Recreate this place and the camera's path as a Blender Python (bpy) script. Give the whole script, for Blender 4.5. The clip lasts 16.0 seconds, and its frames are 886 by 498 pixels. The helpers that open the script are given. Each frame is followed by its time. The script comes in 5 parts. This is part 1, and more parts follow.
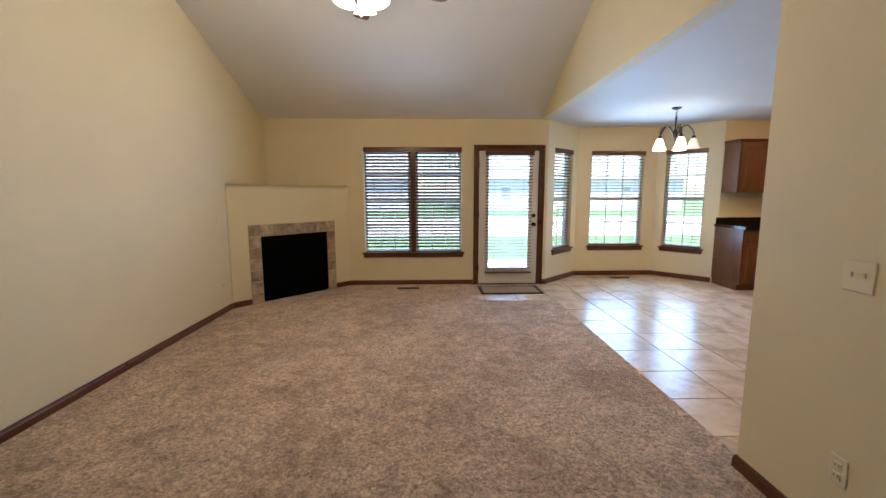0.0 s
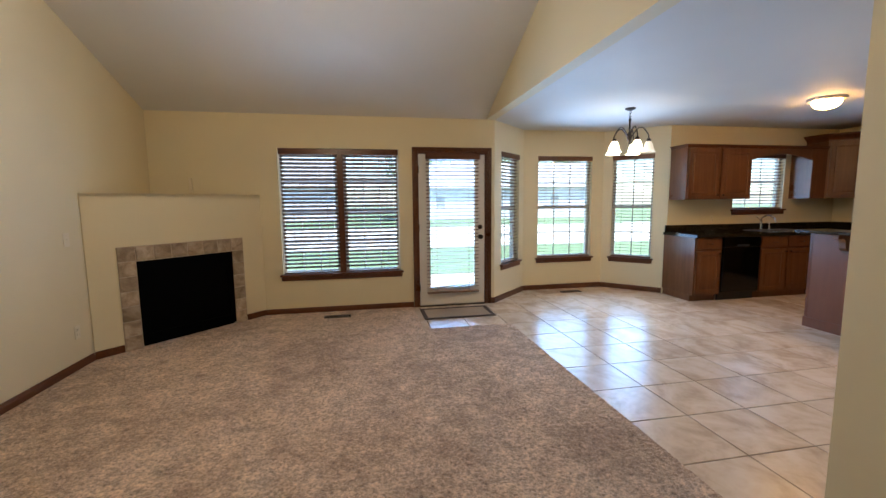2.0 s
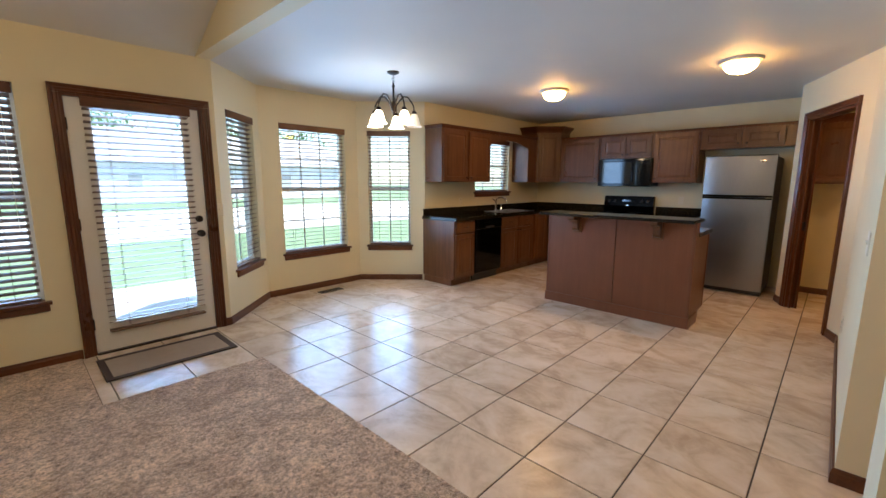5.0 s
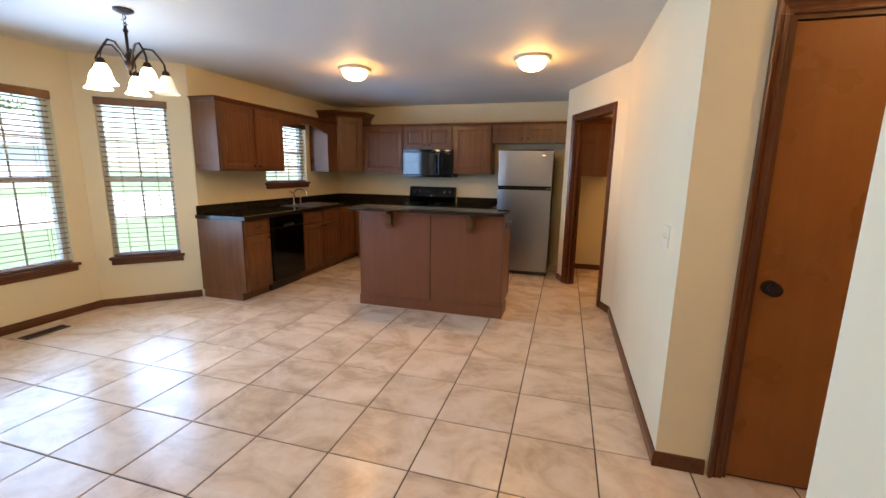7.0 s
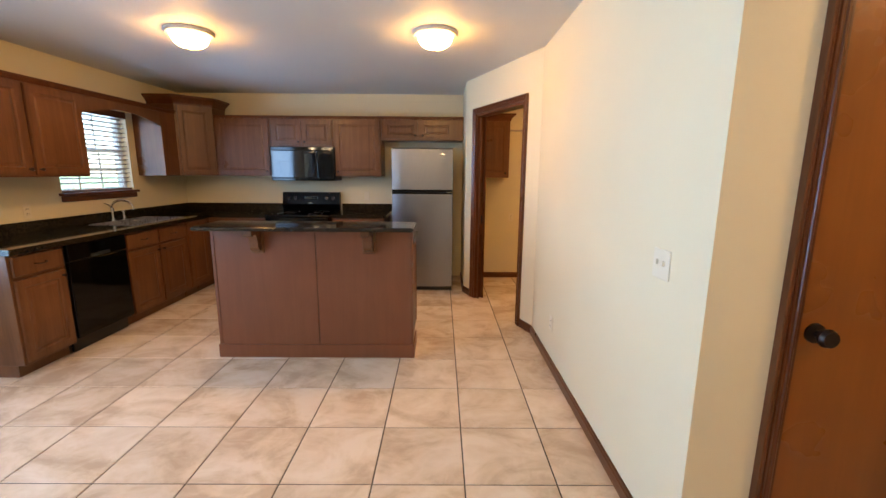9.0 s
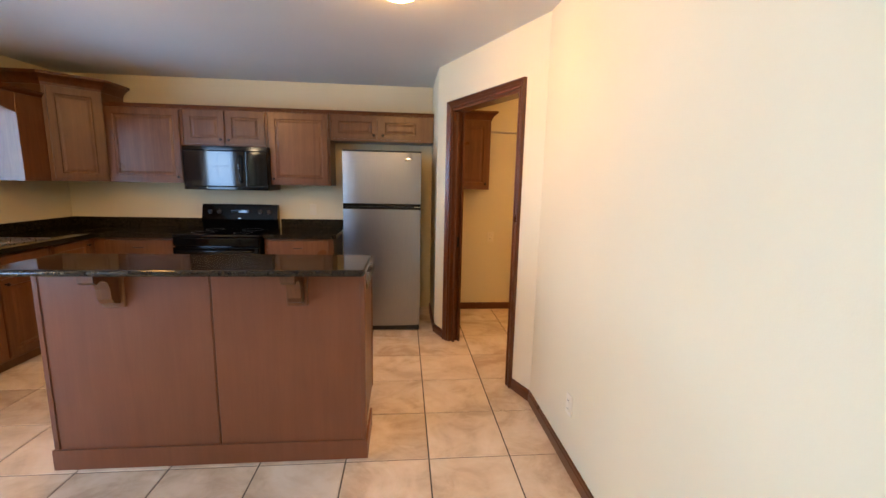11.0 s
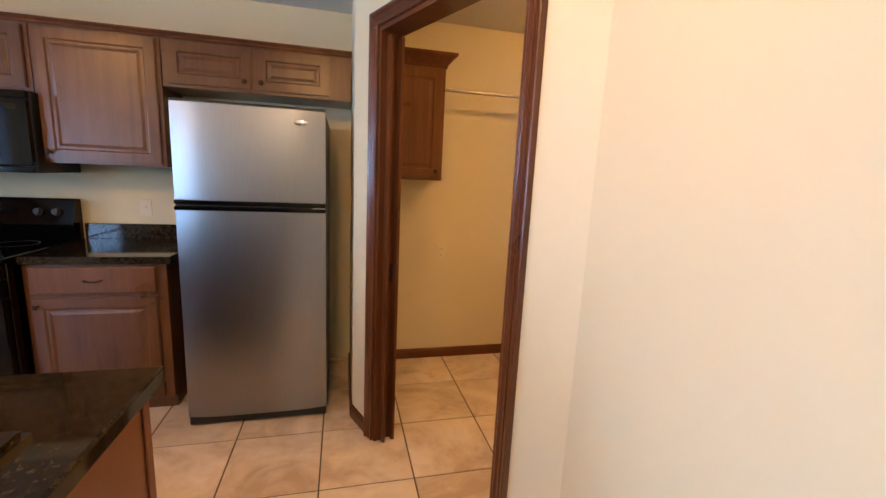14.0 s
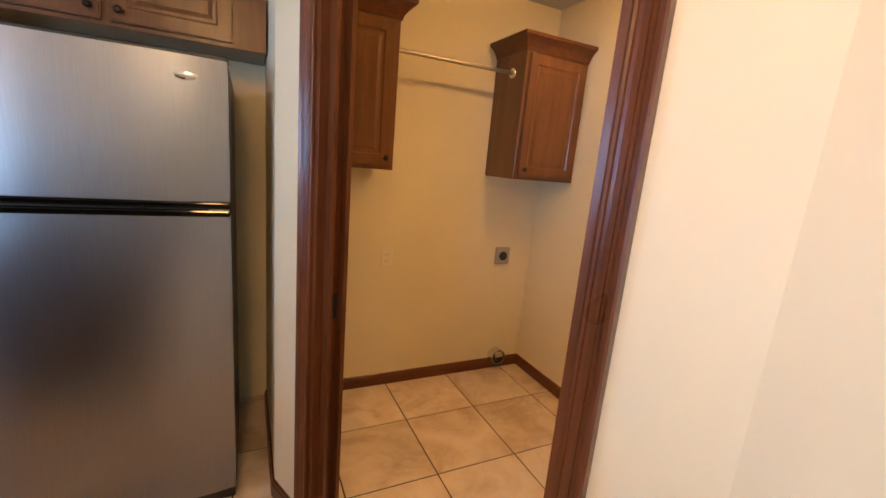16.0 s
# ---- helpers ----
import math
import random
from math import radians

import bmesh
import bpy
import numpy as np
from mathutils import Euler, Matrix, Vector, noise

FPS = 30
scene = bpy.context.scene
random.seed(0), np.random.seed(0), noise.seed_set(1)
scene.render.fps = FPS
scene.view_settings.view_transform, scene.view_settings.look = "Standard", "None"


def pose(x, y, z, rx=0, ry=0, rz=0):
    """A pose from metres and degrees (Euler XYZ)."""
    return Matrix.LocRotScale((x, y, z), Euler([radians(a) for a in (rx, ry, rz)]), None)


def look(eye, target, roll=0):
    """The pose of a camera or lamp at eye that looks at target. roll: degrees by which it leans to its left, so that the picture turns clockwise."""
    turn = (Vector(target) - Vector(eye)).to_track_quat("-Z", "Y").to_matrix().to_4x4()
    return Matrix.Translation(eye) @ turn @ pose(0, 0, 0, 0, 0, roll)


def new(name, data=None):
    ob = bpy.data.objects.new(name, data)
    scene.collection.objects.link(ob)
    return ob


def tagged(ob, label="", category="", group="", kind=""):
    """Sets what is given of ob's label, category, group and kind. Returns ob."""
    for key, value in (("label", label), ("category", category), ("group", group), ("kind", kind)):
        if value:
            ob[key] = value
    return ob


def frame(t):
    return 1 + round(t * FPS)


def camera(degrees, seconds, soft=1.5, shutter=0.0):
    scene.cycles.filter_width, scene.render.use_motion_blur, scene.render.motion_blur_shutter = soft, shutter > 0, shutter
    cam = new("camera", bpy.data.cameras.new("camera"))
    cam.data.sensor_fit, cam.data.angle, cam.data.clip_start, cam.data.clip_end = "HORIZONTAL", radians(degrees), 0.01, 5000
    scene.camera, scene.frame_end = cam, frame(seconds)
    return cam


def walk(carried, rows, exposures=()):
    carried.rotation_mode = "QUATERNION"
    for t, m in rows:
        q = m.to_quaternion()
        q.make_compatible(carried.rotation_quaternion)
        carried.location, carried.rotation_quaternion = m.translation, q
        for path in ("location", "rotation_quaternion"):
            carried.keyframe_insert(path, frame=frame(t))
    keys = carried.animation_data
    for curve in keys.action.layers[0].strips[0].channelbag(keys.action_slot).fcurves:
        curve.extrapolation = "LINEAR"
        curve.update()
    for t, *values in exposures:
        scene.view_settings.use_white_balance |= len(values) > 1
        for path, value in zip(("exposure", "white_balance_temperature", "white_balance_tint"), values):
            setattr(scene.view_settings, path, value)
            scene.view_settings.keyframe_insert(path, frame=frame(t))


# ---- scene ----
# camera and walk: seconds, eye, target, roll
cam = camera(93.9, 16.0)
PATH = [
    (0, (0.443, 0.521, 1.376), (0.498, 2.503, 1.11), -0.1),
    (0.5, (0.481, 0.68, 1.374), (0.616, 2.656, 1.096), -0.0),
    (1, (0.511, 0.875, 1.366), (0.686, 2.849, 1.093), 0.1),
    (1.5, (0.499, 1.12, 1.347), (0.746, 3.091, 1.118), -0.1),
    (2, (0.458, 1.354, 1.374), (0.825, 3.307, 1.151), -0.6),
    (2.5, (0.492, 1.612, 1.364), (0.969, 3.541, 1.137), -0.8),
    (3, (0.522, 1.827, 1.375), (1.163, 3.704, 1.122), -0.5),
    (3.5, (0.517, 2.082, 1.386), (1.379, 3.864, 1.102), -0.7),
    (4, (0.588, 2.252, 1.362), (1.62, 3.937, 1.051), -1.0),
    (4.5, (0.703, 2.41, 1.374), (1.915, 3.973, 1.076), -0.6),
    (5, (0.779, 2.528, 1.389), (2.21, 3.887, 1.066), 0.2),
    (7.5, (1.421, 3.042, 1.432), (3.353, 3.409, 1.069), 0.6),
    (8, (1.608, 3.174, 1.456), (3.566, 3.376, 1.102), 0.2),
    (8.5, (1.831, 3.208, 1.449), (3.797, 3.311, 1.096), -0.1),
    (9, (2.071, 3.227, 1.435), (4.038, 3.218, 1.072), 0.4),
    (11.5, (3.394, 3.248, 1.448), (5.357, 3.043, 1.123), 1.0),
    (12, (3.672, 3.195, 1.446), (5.63, 2.976, 1.104), 0.7),
    (12.5, (3.929, 3.126, 1.461), (5.886, 2.912, 1.11), 1.3),
    (13, (4.187, 3.109, 1.451), (6.138, 2.822, 1.118), 1.6),
    (13.5, (4.453, 3.057, 1.425), (6.375, 2.631, 1.069), 2.2),
    (14, (4.709, 3.014, 1.412), (6.619, 2.537, 1.061), 2.7),
    (14.5, (4.915, 3.008, 1.408), (6.811, 2.476, 1.058), 4.0),
    (15, (5.157, 3.059, 1.429), (6.985, 2.329, 1.074), 4.7),
    (15.5, (5.294, 3.075, 1.438), (7.061, 2.222, 1.05), 4.9),
    (16, (5.359, 3.043, 1.44), (7.119, 2.188, 1.027), 5.0),
]
EXPOSURES = [(0.0, 2.24, 5950, 9), (1.0, 2.17, 5800, 8), (4.0, 2.12, 5850, 9), (5.0, 2.16, 5950, 9), (7.5, 2.5, 6400, 12), (9.0, 2.72, 6300, 11), (11.5, 2.88, 6350, 12), (14.0, 2.85, 6150, 12), (16.0, 2.87, 6100, 12)]
walk(cam, [(t, look(eye, target, roll)) for t, eye, target, roll in PATH], EXPOSURES)

# ---- world, sun, exposure ----
world = bpy.data.worlds.new("sky_world")
scene.world = world
world.use_nodes = True
wn = world.node_tree
sky = wn.nodes.new("ShaderNodeTexSky")
sky.sky_type = "NISHITA"
sky.sun_disc = False
sky.sun_elevation = radians(65)
sky.sun_rotation = radians(135)
wn.nodes["Background"].inputs[1].default_value = 0.13
wn.links.new(sky.outputs[0], wn.nodes["Background"].inputs[0])
sun_data = bpy.data.lights.new("sun", "SUN")
sun_data.energy, sun_data.angle, sun_data.color = 4.0, radians(0.6), (1.0, 0.95, 0.86)
sun = new("sun", sun_data)
sun.matrix_world = look((6, -6, 18), (0, 0, 0))


def window_light(at, rz, x, y, z, w, h, watts):
    """Sky light in a window's opening: at, rz as the window; x, y, z its middle in the window's own axes."""
    data = bpy.data.lights.new("window_light", "AREA")
    data.shape, data.size, data.size_y = "RECTANGLE", w, h
    data.energy, data.color, data.spread = watts * w * h, SKYLIGHT, radians(120)
    ob = new("window_light", data)
    ob.matrix_world = pose(at[0], at[1], 0, 0, 0, rz) @ pose(x, y, z, -90)
    return ob


SKYLIGHT = (0.36, 0.61, 1.0)
BULB = (1.0, 0.68, 0.38)


def bulb(name, at, watts, radius, color=BULB):
    data = bpy.data.lights.new(name, "POINT")
    data.energy, data.shadow_soft_size, data.color = watts, radius, color
    ob = new(name, data)
    ob.location = at
    return ob


# ---- materials ----
def mat_new(name):
    m = bpy.data.materials.new(name)
    m.use_nodes = True
    nt = m.node_tree
    return m, nt, nt.nodes["Principled BSDF"]


def nnode(nt, kind, **props):
    n = nt.nodes.new(kind)
    for k, v in props.items():
        n.inputs[k.replace("_", " ")].default_value = v
    return n


def coords(nt, scale=(1, 1, 1), object_space=False):
    tc = nt.nodes.new("ShaderNodeTexCoord")
    mp = nt.nodes.new("ShaderNodeMapping")
    mp.inputs["Scale"].default_value = scale
    if object_space:
        nt.links.new(tc.outputs["Object"], mp.inputs["Vector"])
    else:
        geo = nt.nodes.new("ShaderNodeNewGeometry")
        nt.links.new(geo.outputs["Position"], mp.inputs["Vector"])
    return mp


def noise_tex(nt, vec, scale, detail=3, rough=0.55, distort=0.0):
    n = nt.nodes.new("ShaderNodeTexNoise")
    n.inputs["Scale"].default_value = scale
    n.inputs["Detail"].default_value = detail
    n.inputs["Roughness"].default_value = rough
    n.inputs["Distortion"].default_value = distort
    nt.links.new(vec.outputs[0], n.inputs["Vector"])
    return n


def ramp(nt, fac, stops):
    r = nt.nodes.new("ShaderNodeValToRGB")
    el = r.color_ramp.elements
    while len(el) < len(stops):
        el.new(0.5)
    for e, (p, c) in zip(el, stops):
        e.position, e.color = p, (*c, 1)
    nt.links.new(fac, r.inputs["Fac"])
    return r


def mix(nt, fac, a, b, mode="MIX"):
    n = nt.nodes.new("ShaderNodeMix")
    n.data_type, n.blend_type = "RGBA", mode
    for sock, v in ((n.inputs["Factor"], fac), (n.inputs["A"], a), (n.inputs["B"], b)):
        if hasattr(v, "is_linked"):
            nt.links.new(v, sock)
        elif isinstance(v, (int, float)):
            sock.default_value = v
        else:
            sock.default_value = (*v, 1)
    return n


def bump(nt, bsdf, height, strength, distance):
    b = nt.nodes.new("ShaderNodeBump")
    b.inputs["Strength"].default_value = strength
    b.inputs["Distance"].default_value = distance
    nt.links.new(height, b.inputs["Height"])
    nt.links.new(b.outputs[0], bsdf.inputs["Normal"])
    return b


def range_to(nt, value, lo, hi):
    n = nt.nodes.new("ShaderNodeMapRange")
    n.inputs["To Min"].default_value, n.inputs["To Max"].default_value = lo, hi
    nt.links.new(value, n.inputs["Value"])
    return n.outputs[0]


def m_plain(name, color, rough, metal=0.0, spec=0.5, vary=0.06, grain=60.0, relief=0.0):
    """Plain surface with slight colour and gloss variation at two scales."""
    m, nt, b = mat_new(name)
    v = coords(nt)
    big, small = noise_tex(nt, v, 2.3, 3), noise_tex(nt, v, grain, 2)
    lo = tuple(c * (1 - vary) for c in color)
    hi = tuple(min(1, c * (1 + vary)) for c in color)
    f = mix(nt, 0.35, big.outputs["Fac"], small.outputs["Fac"])
    r = ramp(nt, f.outputs["Result"], [(0.3, lo), (0.7, hi)])
    nt.links.new(r.outputs[0], b.inputs["Base Color"])
    nt.links.new(range_to(nt, small.outputs["Fac"], max(0.02, rough - 0.05), min(1, rough + 0.05)), b.inputs["Roughness"])
    b.inputs["Metallic"].default_value = metal
    b.inputs["Specular IOR Level"].default_value = spec
    if relief:
        bump(nt, b, small.outputs["Fac"], 0.5, relief)
    return m


def m_wall(name, color, scale=45.0, relief=0.0015):
    """Rolled paint over lightly textured plasterboard."""
    m, nt, b = mat_new(name)
    v = coords(nt)
    big, mid, fine = noise_tex(nt, v, 0.9, 2), noise_tex(nt, v, scale, 3, 0.5, 0.3), noise_tex(nt, v, 260, 2)
    r = ramp(nt, big.outputs["Fac"], [(0.25, tuple(c * 0.95 for c in color)), (0.75, tuple(min(1, c * 1.04) for c in color))])
    nt.links.new(r.outputs[0], b.inputs["Base Color"])
    b.inputs["Roughness"].default_value = 0.62
    b.inputs["Specular IOR Level"].default_value = 0.3
    f = mix(nt, 0.3, mid.outputs["Fac"], fine.outputs["Fac"])
    bump(nt, b, f.outputs["Result"], 0.35, relief)
    return m


def m_wood(name, dark, light, rough=0.32, axis=2, grain=26.0):
    """Stained wood, grain along one axis, darker streaks and slight wear."""
    m, nt, b = mat_new(name)
    sc = [1.0, 1.0, 1.0]
    sc[axis] = 0.06
    v = coords(nt, tuple(sc))
    v2 = coords(nt)
    g = noise_tex(nt, v, grain, 5, 0.6, 0.8)
    fine = noise_tex(nt, v, grain * 7, 3, 0.6)
    blot = noise_tex(nt, v2, 3.1, 3)
    f = mix(nt, 0.3, g.outputs["Fac"], fine.outputs["Fac"])
    f2 = mix(nt, 0.35, f.outputs["Result"], blot.outputs["Fac"])
    r = ramp(nt, f2.outputs["Result"], [(0.3, dark), (0.68, light)])
    info = nt.nodes.new("ShaderNodeObjectInfo")
    tone = mix(nt, 1.0, r.outputs[0], (1, 1, 1), "MULTIPLY")
    shade = ramp(nt, info.outputs["Random"], [(0.0, (0.86, 0.86, 0.86)), (1.0, (1.1, 1.08, 1.06))])
    nt.links.new(shade.outputs[0], tone.inputs["B"])
    nt.links.new(tone.outputs["Result"], b.inputs["Base Color"])
    nt.links.new(range_to(nt, blot.outputs["Fac"], rough - 0.08, rough + 0.1), b.inputs["Roughness"])
    b.inputs["Specular IOR Level"].default_value = 0.3
    b.inputs["Coat Weight"].default_value = 0.2
    b.inputs["Coat Roughness"].default_value = 0.25
    bump(nt, b, fine.outputs["Fac"], 0.15, 0.0006)
    return m


def m_carpet():
    m, nt, b = mat_new("carpet_pile")
    v = coords(nt)
    tuft = noise_tex(nt, v, 54, 4, 0.8, 0.5)
    curl = noise_tex(nt, v, 21, 3, 0.6, 1.6)
    trod = noise_tex(nt, v, 1.1, 4, 0.62, 0.8)
    wear = noise_tex(nt, v, 6.5, 4, 0.65, 0.6)
    f = mix(nt, 0.3, tuft.outputs["Fac"], curl.outputs["Fac"])
    r = ramp(nt, f.outputs["Result"], [(0.35, (0.17, 0.105, 0.064)), (0.48, (0.55, 0.39, 0.265)), (0.60, (0.90, 0.69, 0.49))])
    w = mix(nt, 0.5, trod.outputs["Fac"], wear.outputs["Fac"])
    s = ramp(nt, w.outputs["Result"], [(0.40, (0.68, 0.63, 0.58)), (0.57, (1.12, 1.12, 1.12))])
    c = mix(nt, 1.0, r.outputs[0], s.outputs[0], "MULTIPLY")
    nt.links.new(c.outputs["Result"], b.inputs["Base Color"])
    b.inputs["Roughness"].default_value = 0.95
    b.inputs["Specular IOR Level"].default_value = 0.1
    b.inputs["Sheen Weight"].default_value = 0.3
    bump(nt, b, f.outputs["Result"], 1.0, 0.02)
    return m


def m_tile(name, dark, mid, light, rough=0.16, scale=2.1, vary=0.06):
    """Glazed stone-look tile with cloudy veins that differ from tile to tile."""
    m, nt, b = mat_new(name)
    info = nt.nodes.new("ShaderNodeObjectInfo")
    geo = nt.nodes.new("ShaderNodeNewGeometry")
    off = nt.nodes.new("ShaderNodeVectorMath")
    off.operation = "MULTIPLY_ADD"
    comb = nt.nodes.new("ShaderNodeCombineXYZ")
    for k in range(3):
        nt.links.new(info.outputs["Random"], comb.inputs[k])
    nt.links.new(comb.outputs[0], off.inputs[0])
    off.inputs[1].default_value = (37.0, 61.0, 23.0)
    stretch = nt.nodes.new("ShaderNodeVectorMath")
    stretch.operation = "MULTIPLY"
    stretch.inputs[1].default_value = (1.0, 0.8, 1.0)
    nt.links.new(geo.outputs["Position"], stretch.inputs[0])
    nt.links.new(stretch.outputs[0], off.inputs[2])
    cloud, vein, fine = noise_tex(nt, off, scale * 1.25, 5, 0.55, 1.3), noise_tex(nt, off, scale * 4, 4, 0.6, 1.6), noise_tex(nt, off, 90, 2)
    f = mix(nt, 0.22, cloud.outputs["Fac"], vein.outputs["Fac"])
    r = ramp(nt, f.outputs["Result"], [(0.37, dark), (0.5, mid), (0.61, light)])
    tone = ramp(nt, info.outputs["Random"], [(0.0, (1 - vary, 1 - vary, 1 - vary)), (1.0, (1 + vary, 1 + vary, 1 + vary))])
    c = mix(nt, 1.0, r.outputs[0], tone.outputs[0], "MULTIPLY")
    nt.links.new(c.outputs["Result"], b.inputs["Base Color"])
    nt.links.new(range_to(nt, vein.outputs["Fac"], rough - 0.03, rough + 0.03), b.inputs["Roughness"])
    b.inputs["Specular IOR Level"].default_value = 0.42
    bump(nt, b, fine.outputs["Fac"], 0.04, 0.001)
    return m


def m_granite():
    m, nt, b = mat_new("black_granite")
    v = coords(nt)
    vor = nt.nodes.new("ShaderNodeTexVoronoi")
    vor.inputs["Scale"].default_value = 190
    nt.links.new(v.outputs[0], vor.inputs["Vector"])
    n1, n2 = noise_tex(nt, v, 70, 4, 0.7), noise_tex(nt, v, 9, 3)
    n3 = noise_tex(nt, v, 75, 5, 0.75, 0.3)
    f = mix(nt, 0.5, vor.outputs["Distance"], n1.outputs["Fac"])
    r = ramp(nt, f.outputs["Result"], [(0.42, (0.002, 0.002, 0.002)), (0.58, (0.006, 0.005, 0.004)), (0.75, (0.03, 0.024, 0.018))])
    c0 = mix(nt, n2.outputs["Fac"], r.outputs[0], (0.005, 0.004, 0.003))
    bl = ramp(nt, n3.outputs["Fac"], [(0.42, (0.0, 0.0, 0.0)), (0.66, (0.038, 0.027, 0.013))])
    c = mix(nt, 1.0, c0.outputs["Result"], bl.outputs[0], "ADD")
    nt.links.new(c.outputs["Result"], b.inputs["Base Color"])
    b.inputs["Roughness"].default_value = 0.06
    b.inputs["Specular IOR Level"].default_value = 0.32
    return m


def m_steel():
    m, nt, b = mat_new("brushed_steel")
    v = coords(nt, (1, 1, 0.02))
    brush = noise_tex(nt, v, 420, 3)
    v2 = coords(nt)
    smear = noise_tex(nt, v2, 3.5, 3)
    r = ramp(nt, brush.outputs["Fac"], [(0.3, (0.28, 0.283, 0.30)), (0.7, (0.31, 0.313, 0.33))])
    nt.links.new(r.outputs[0], b.inputs["Base Color"])
    b.inputs["Metallic"].default_value = 1.0
    nt.links.new(range_to(nt, smear.outputs["Fac"], 0.29, 0.33), b.inputs["Roughness"])
    b.inputs["Anisotropic"].default_value = 0.3
    bump(nt, b, brush.outputs["Fac"], 0.015, 0.0004)
    return m


def m_glass():
    m = bpy.data.materials.new("window_glass")
    m.use_nodes = True
    nt = m.node_tree
    nt.nodes.remove(nt.nodes["Principled BSDF"])
    out = nt.nodes["Material Output"]
    tr, gl, fr, mx = (nt.nodes.new(k) for k in ("ShaderNodeBsdfTransparent", "ShaderNodeBsdfGlossy", "ShaderNodeLayerWeight", "ShaderNodeMixShader"))
    fr.inputs["Blend"].default_value = 0.5
    pw = nt.nodes.new("ShaderNodeMath")
    pw.operation, pw.inputs[1].default_value = "POWER", 4.0
    nt.links.new(fr.outputs["Facing"], pw.inputs[0])
    tr.inputs[0].default_value = (0.96, 0.985, 0.98, 1)
    gl.inputs["Roughness"].default_value = 0.01
    nt.links.new(range_to(nt, pw.outputs[0], 0.04, 0.75), mx.inputs[0])
    nt.links.new(tr.outputs[0], mx.inputs[1])
    nt.links.new(gl.outputs[0], mx.inputs[2])
    nt.links.new(mx.outputs[0], out.inputs[0])
    return m


def m_glow(name, color, strength):
    m, nt, b = mat_new(name)
    b.inputs["Base Color"].default_value = (0.85, 0.8, 0.7, 1)
    b.inputs["Roughness"].default_value = 0.4
    b.inputs["Emission Color"].default_value = (*color, 1)
    b.inputs["Emission Strength"].default_value = strength
    return m


PAINT = m_wall("wall_paint", (0.708, 0.626, 0.415))
CEIL = m_wall("ceiling_paint", (0.67, 0.665, 0.635), 24.0, 0.004)
CARPET = m_carpet()
TILE = m_tile("floor_tile_glaze", (0.53, 0.40, 0.28), (0.69, 0.555, 0.41), (0.77, 0.65, 0.52), 0.25)
HEARTH = m_tile("hearth_tile_glaze", (0.25, 0.185, 0.115), (0.37, 0.285, 0.19), (0.48, 0.39, 0.28), 0.35, 5.0, 0.22)
GROUT = m_plain("grout", (0.055, 0.042, 0.033), 0.9, vary=0.2, relief=0.001)
PALE_GROUT = m_plain("pale_grout", (0.5, 0.42, 0.32), 0.9, vary=0.15, relief=0.001)
CAB = m_wood("cabinet_wood", (0.08, 0.029, 0.010), (0.195, 0.084, 0.033), 0.3, grain=18.0)
CAB_FLAT = m_wood("panel_wood", (0.145, 0.049, 0.020), (0.19, 0.069, 0.029), 0.42, grain=18.0)
TRIM = m_wood("trim_wood", (0.048, 0.015, 0.005), (0.155, 0.051, 0.016), 0.3)
TRIM_X = m_wood("trim_wood_x", (0.048, 0.015, 0.005), (0.155, 0.051, 0.016), 0.3, axis=0)
TRIM_Y = m_wood("trim_wood_y", (0.048, 0.015, 0.005), (0.155, 0.051, 0.016), 0.3, axis=1)
CLOSET = m_wood("closet_veneer", (0.17, 0.055, 0.009), (0.24, 0.083, 0.014), 0.28, grain=6.0)
SLAT = m_wood("blind_slat_wood", (0.115, 0.07, 0.048), (0.21, 0.135, 0.095), 0.42, axis=0)
GRANITE = m_granite()
STEEL = m_steel()
BLACK = m_plain("black_enamel", (0.002, 0.002, 0.002), 0.06, vary=0.1, spec=0.28)
BLACK_MATT = m_plain("black_plastic", (0.012, 0.012, 0.013), 0.4, vary=0.1)
SOOT = m_plain("black_firebox", (0.0015, 0.0015, 0.0015), 0.7, vary=0.2, spec=0.03)
BLACK_GLASS = m_plain("black_glass", (0.004, 0.004, 0.005), 0.04, vary=0.05)
GREY_SIDE = m_plain("grey_enamel", (0.05, 0.05, 0.05), 0.45, relief=0.0006)
CHROME = m_plain("chrome", (0.75, 0.75, 0.76), 0.12, 1.0)
SINK = m_plain("sink_steel", (0.55, 0.55, 0.56), 0.28, 1.0)
BRONZE = m_plain("dark_bronze", (0.03, 0.02, 0.015), 0.32, 0.7)
NICKEL = m_plain("brushed_nickel", (0.42, 0.38, 0.33), 0.3, 1.0)
CREAM_METAL = m_plain("cream_enamel", (0.66, 0.60, 0.50), 0.35)
WHITE = m_plain("white_paint", (0.74, 0.71, 0.64), 0.4, vary=0.03)
VINYL = m_plain("white_vinyl", (0.78, 0.78, 0.76), 0.4, vary=0.02)
PLATE = m_plain("ivory_plastic", (0.72, 0.645, 0.475), 0.4, vary=0.02)
GREYPL = m_plain("grey_plastic", (0.32, 0.31, 0.30), 0.45, vary=0.03)
BURNER = m_plain("burner_print", (0.03, 0.03, 0.032), 0.3)
GLASS = m_glass()
GLOW = m_glow("frosted_glass_lit", (1.0, 0.80, 0.52), 2.2)
GLOW_DOME = m_glow("frosted_dome_lit", (1.0, 0.49, 0.13), 14.0)
GLOW_UTIL = m_glow("frosted_dome_utility", (1.0, 0.53, 0.18), 12.5)
GLOW_HALL = m_glow("frosted_dome_hall", (1.0, 0.58, 0.23), 14.0)
# bulb is off here; slight emission imitates light showing through the glass
GLOW_DIM = m_glow("frosted_glass_faint_glow", (1.0, 0.82, 0.55), 0.08)
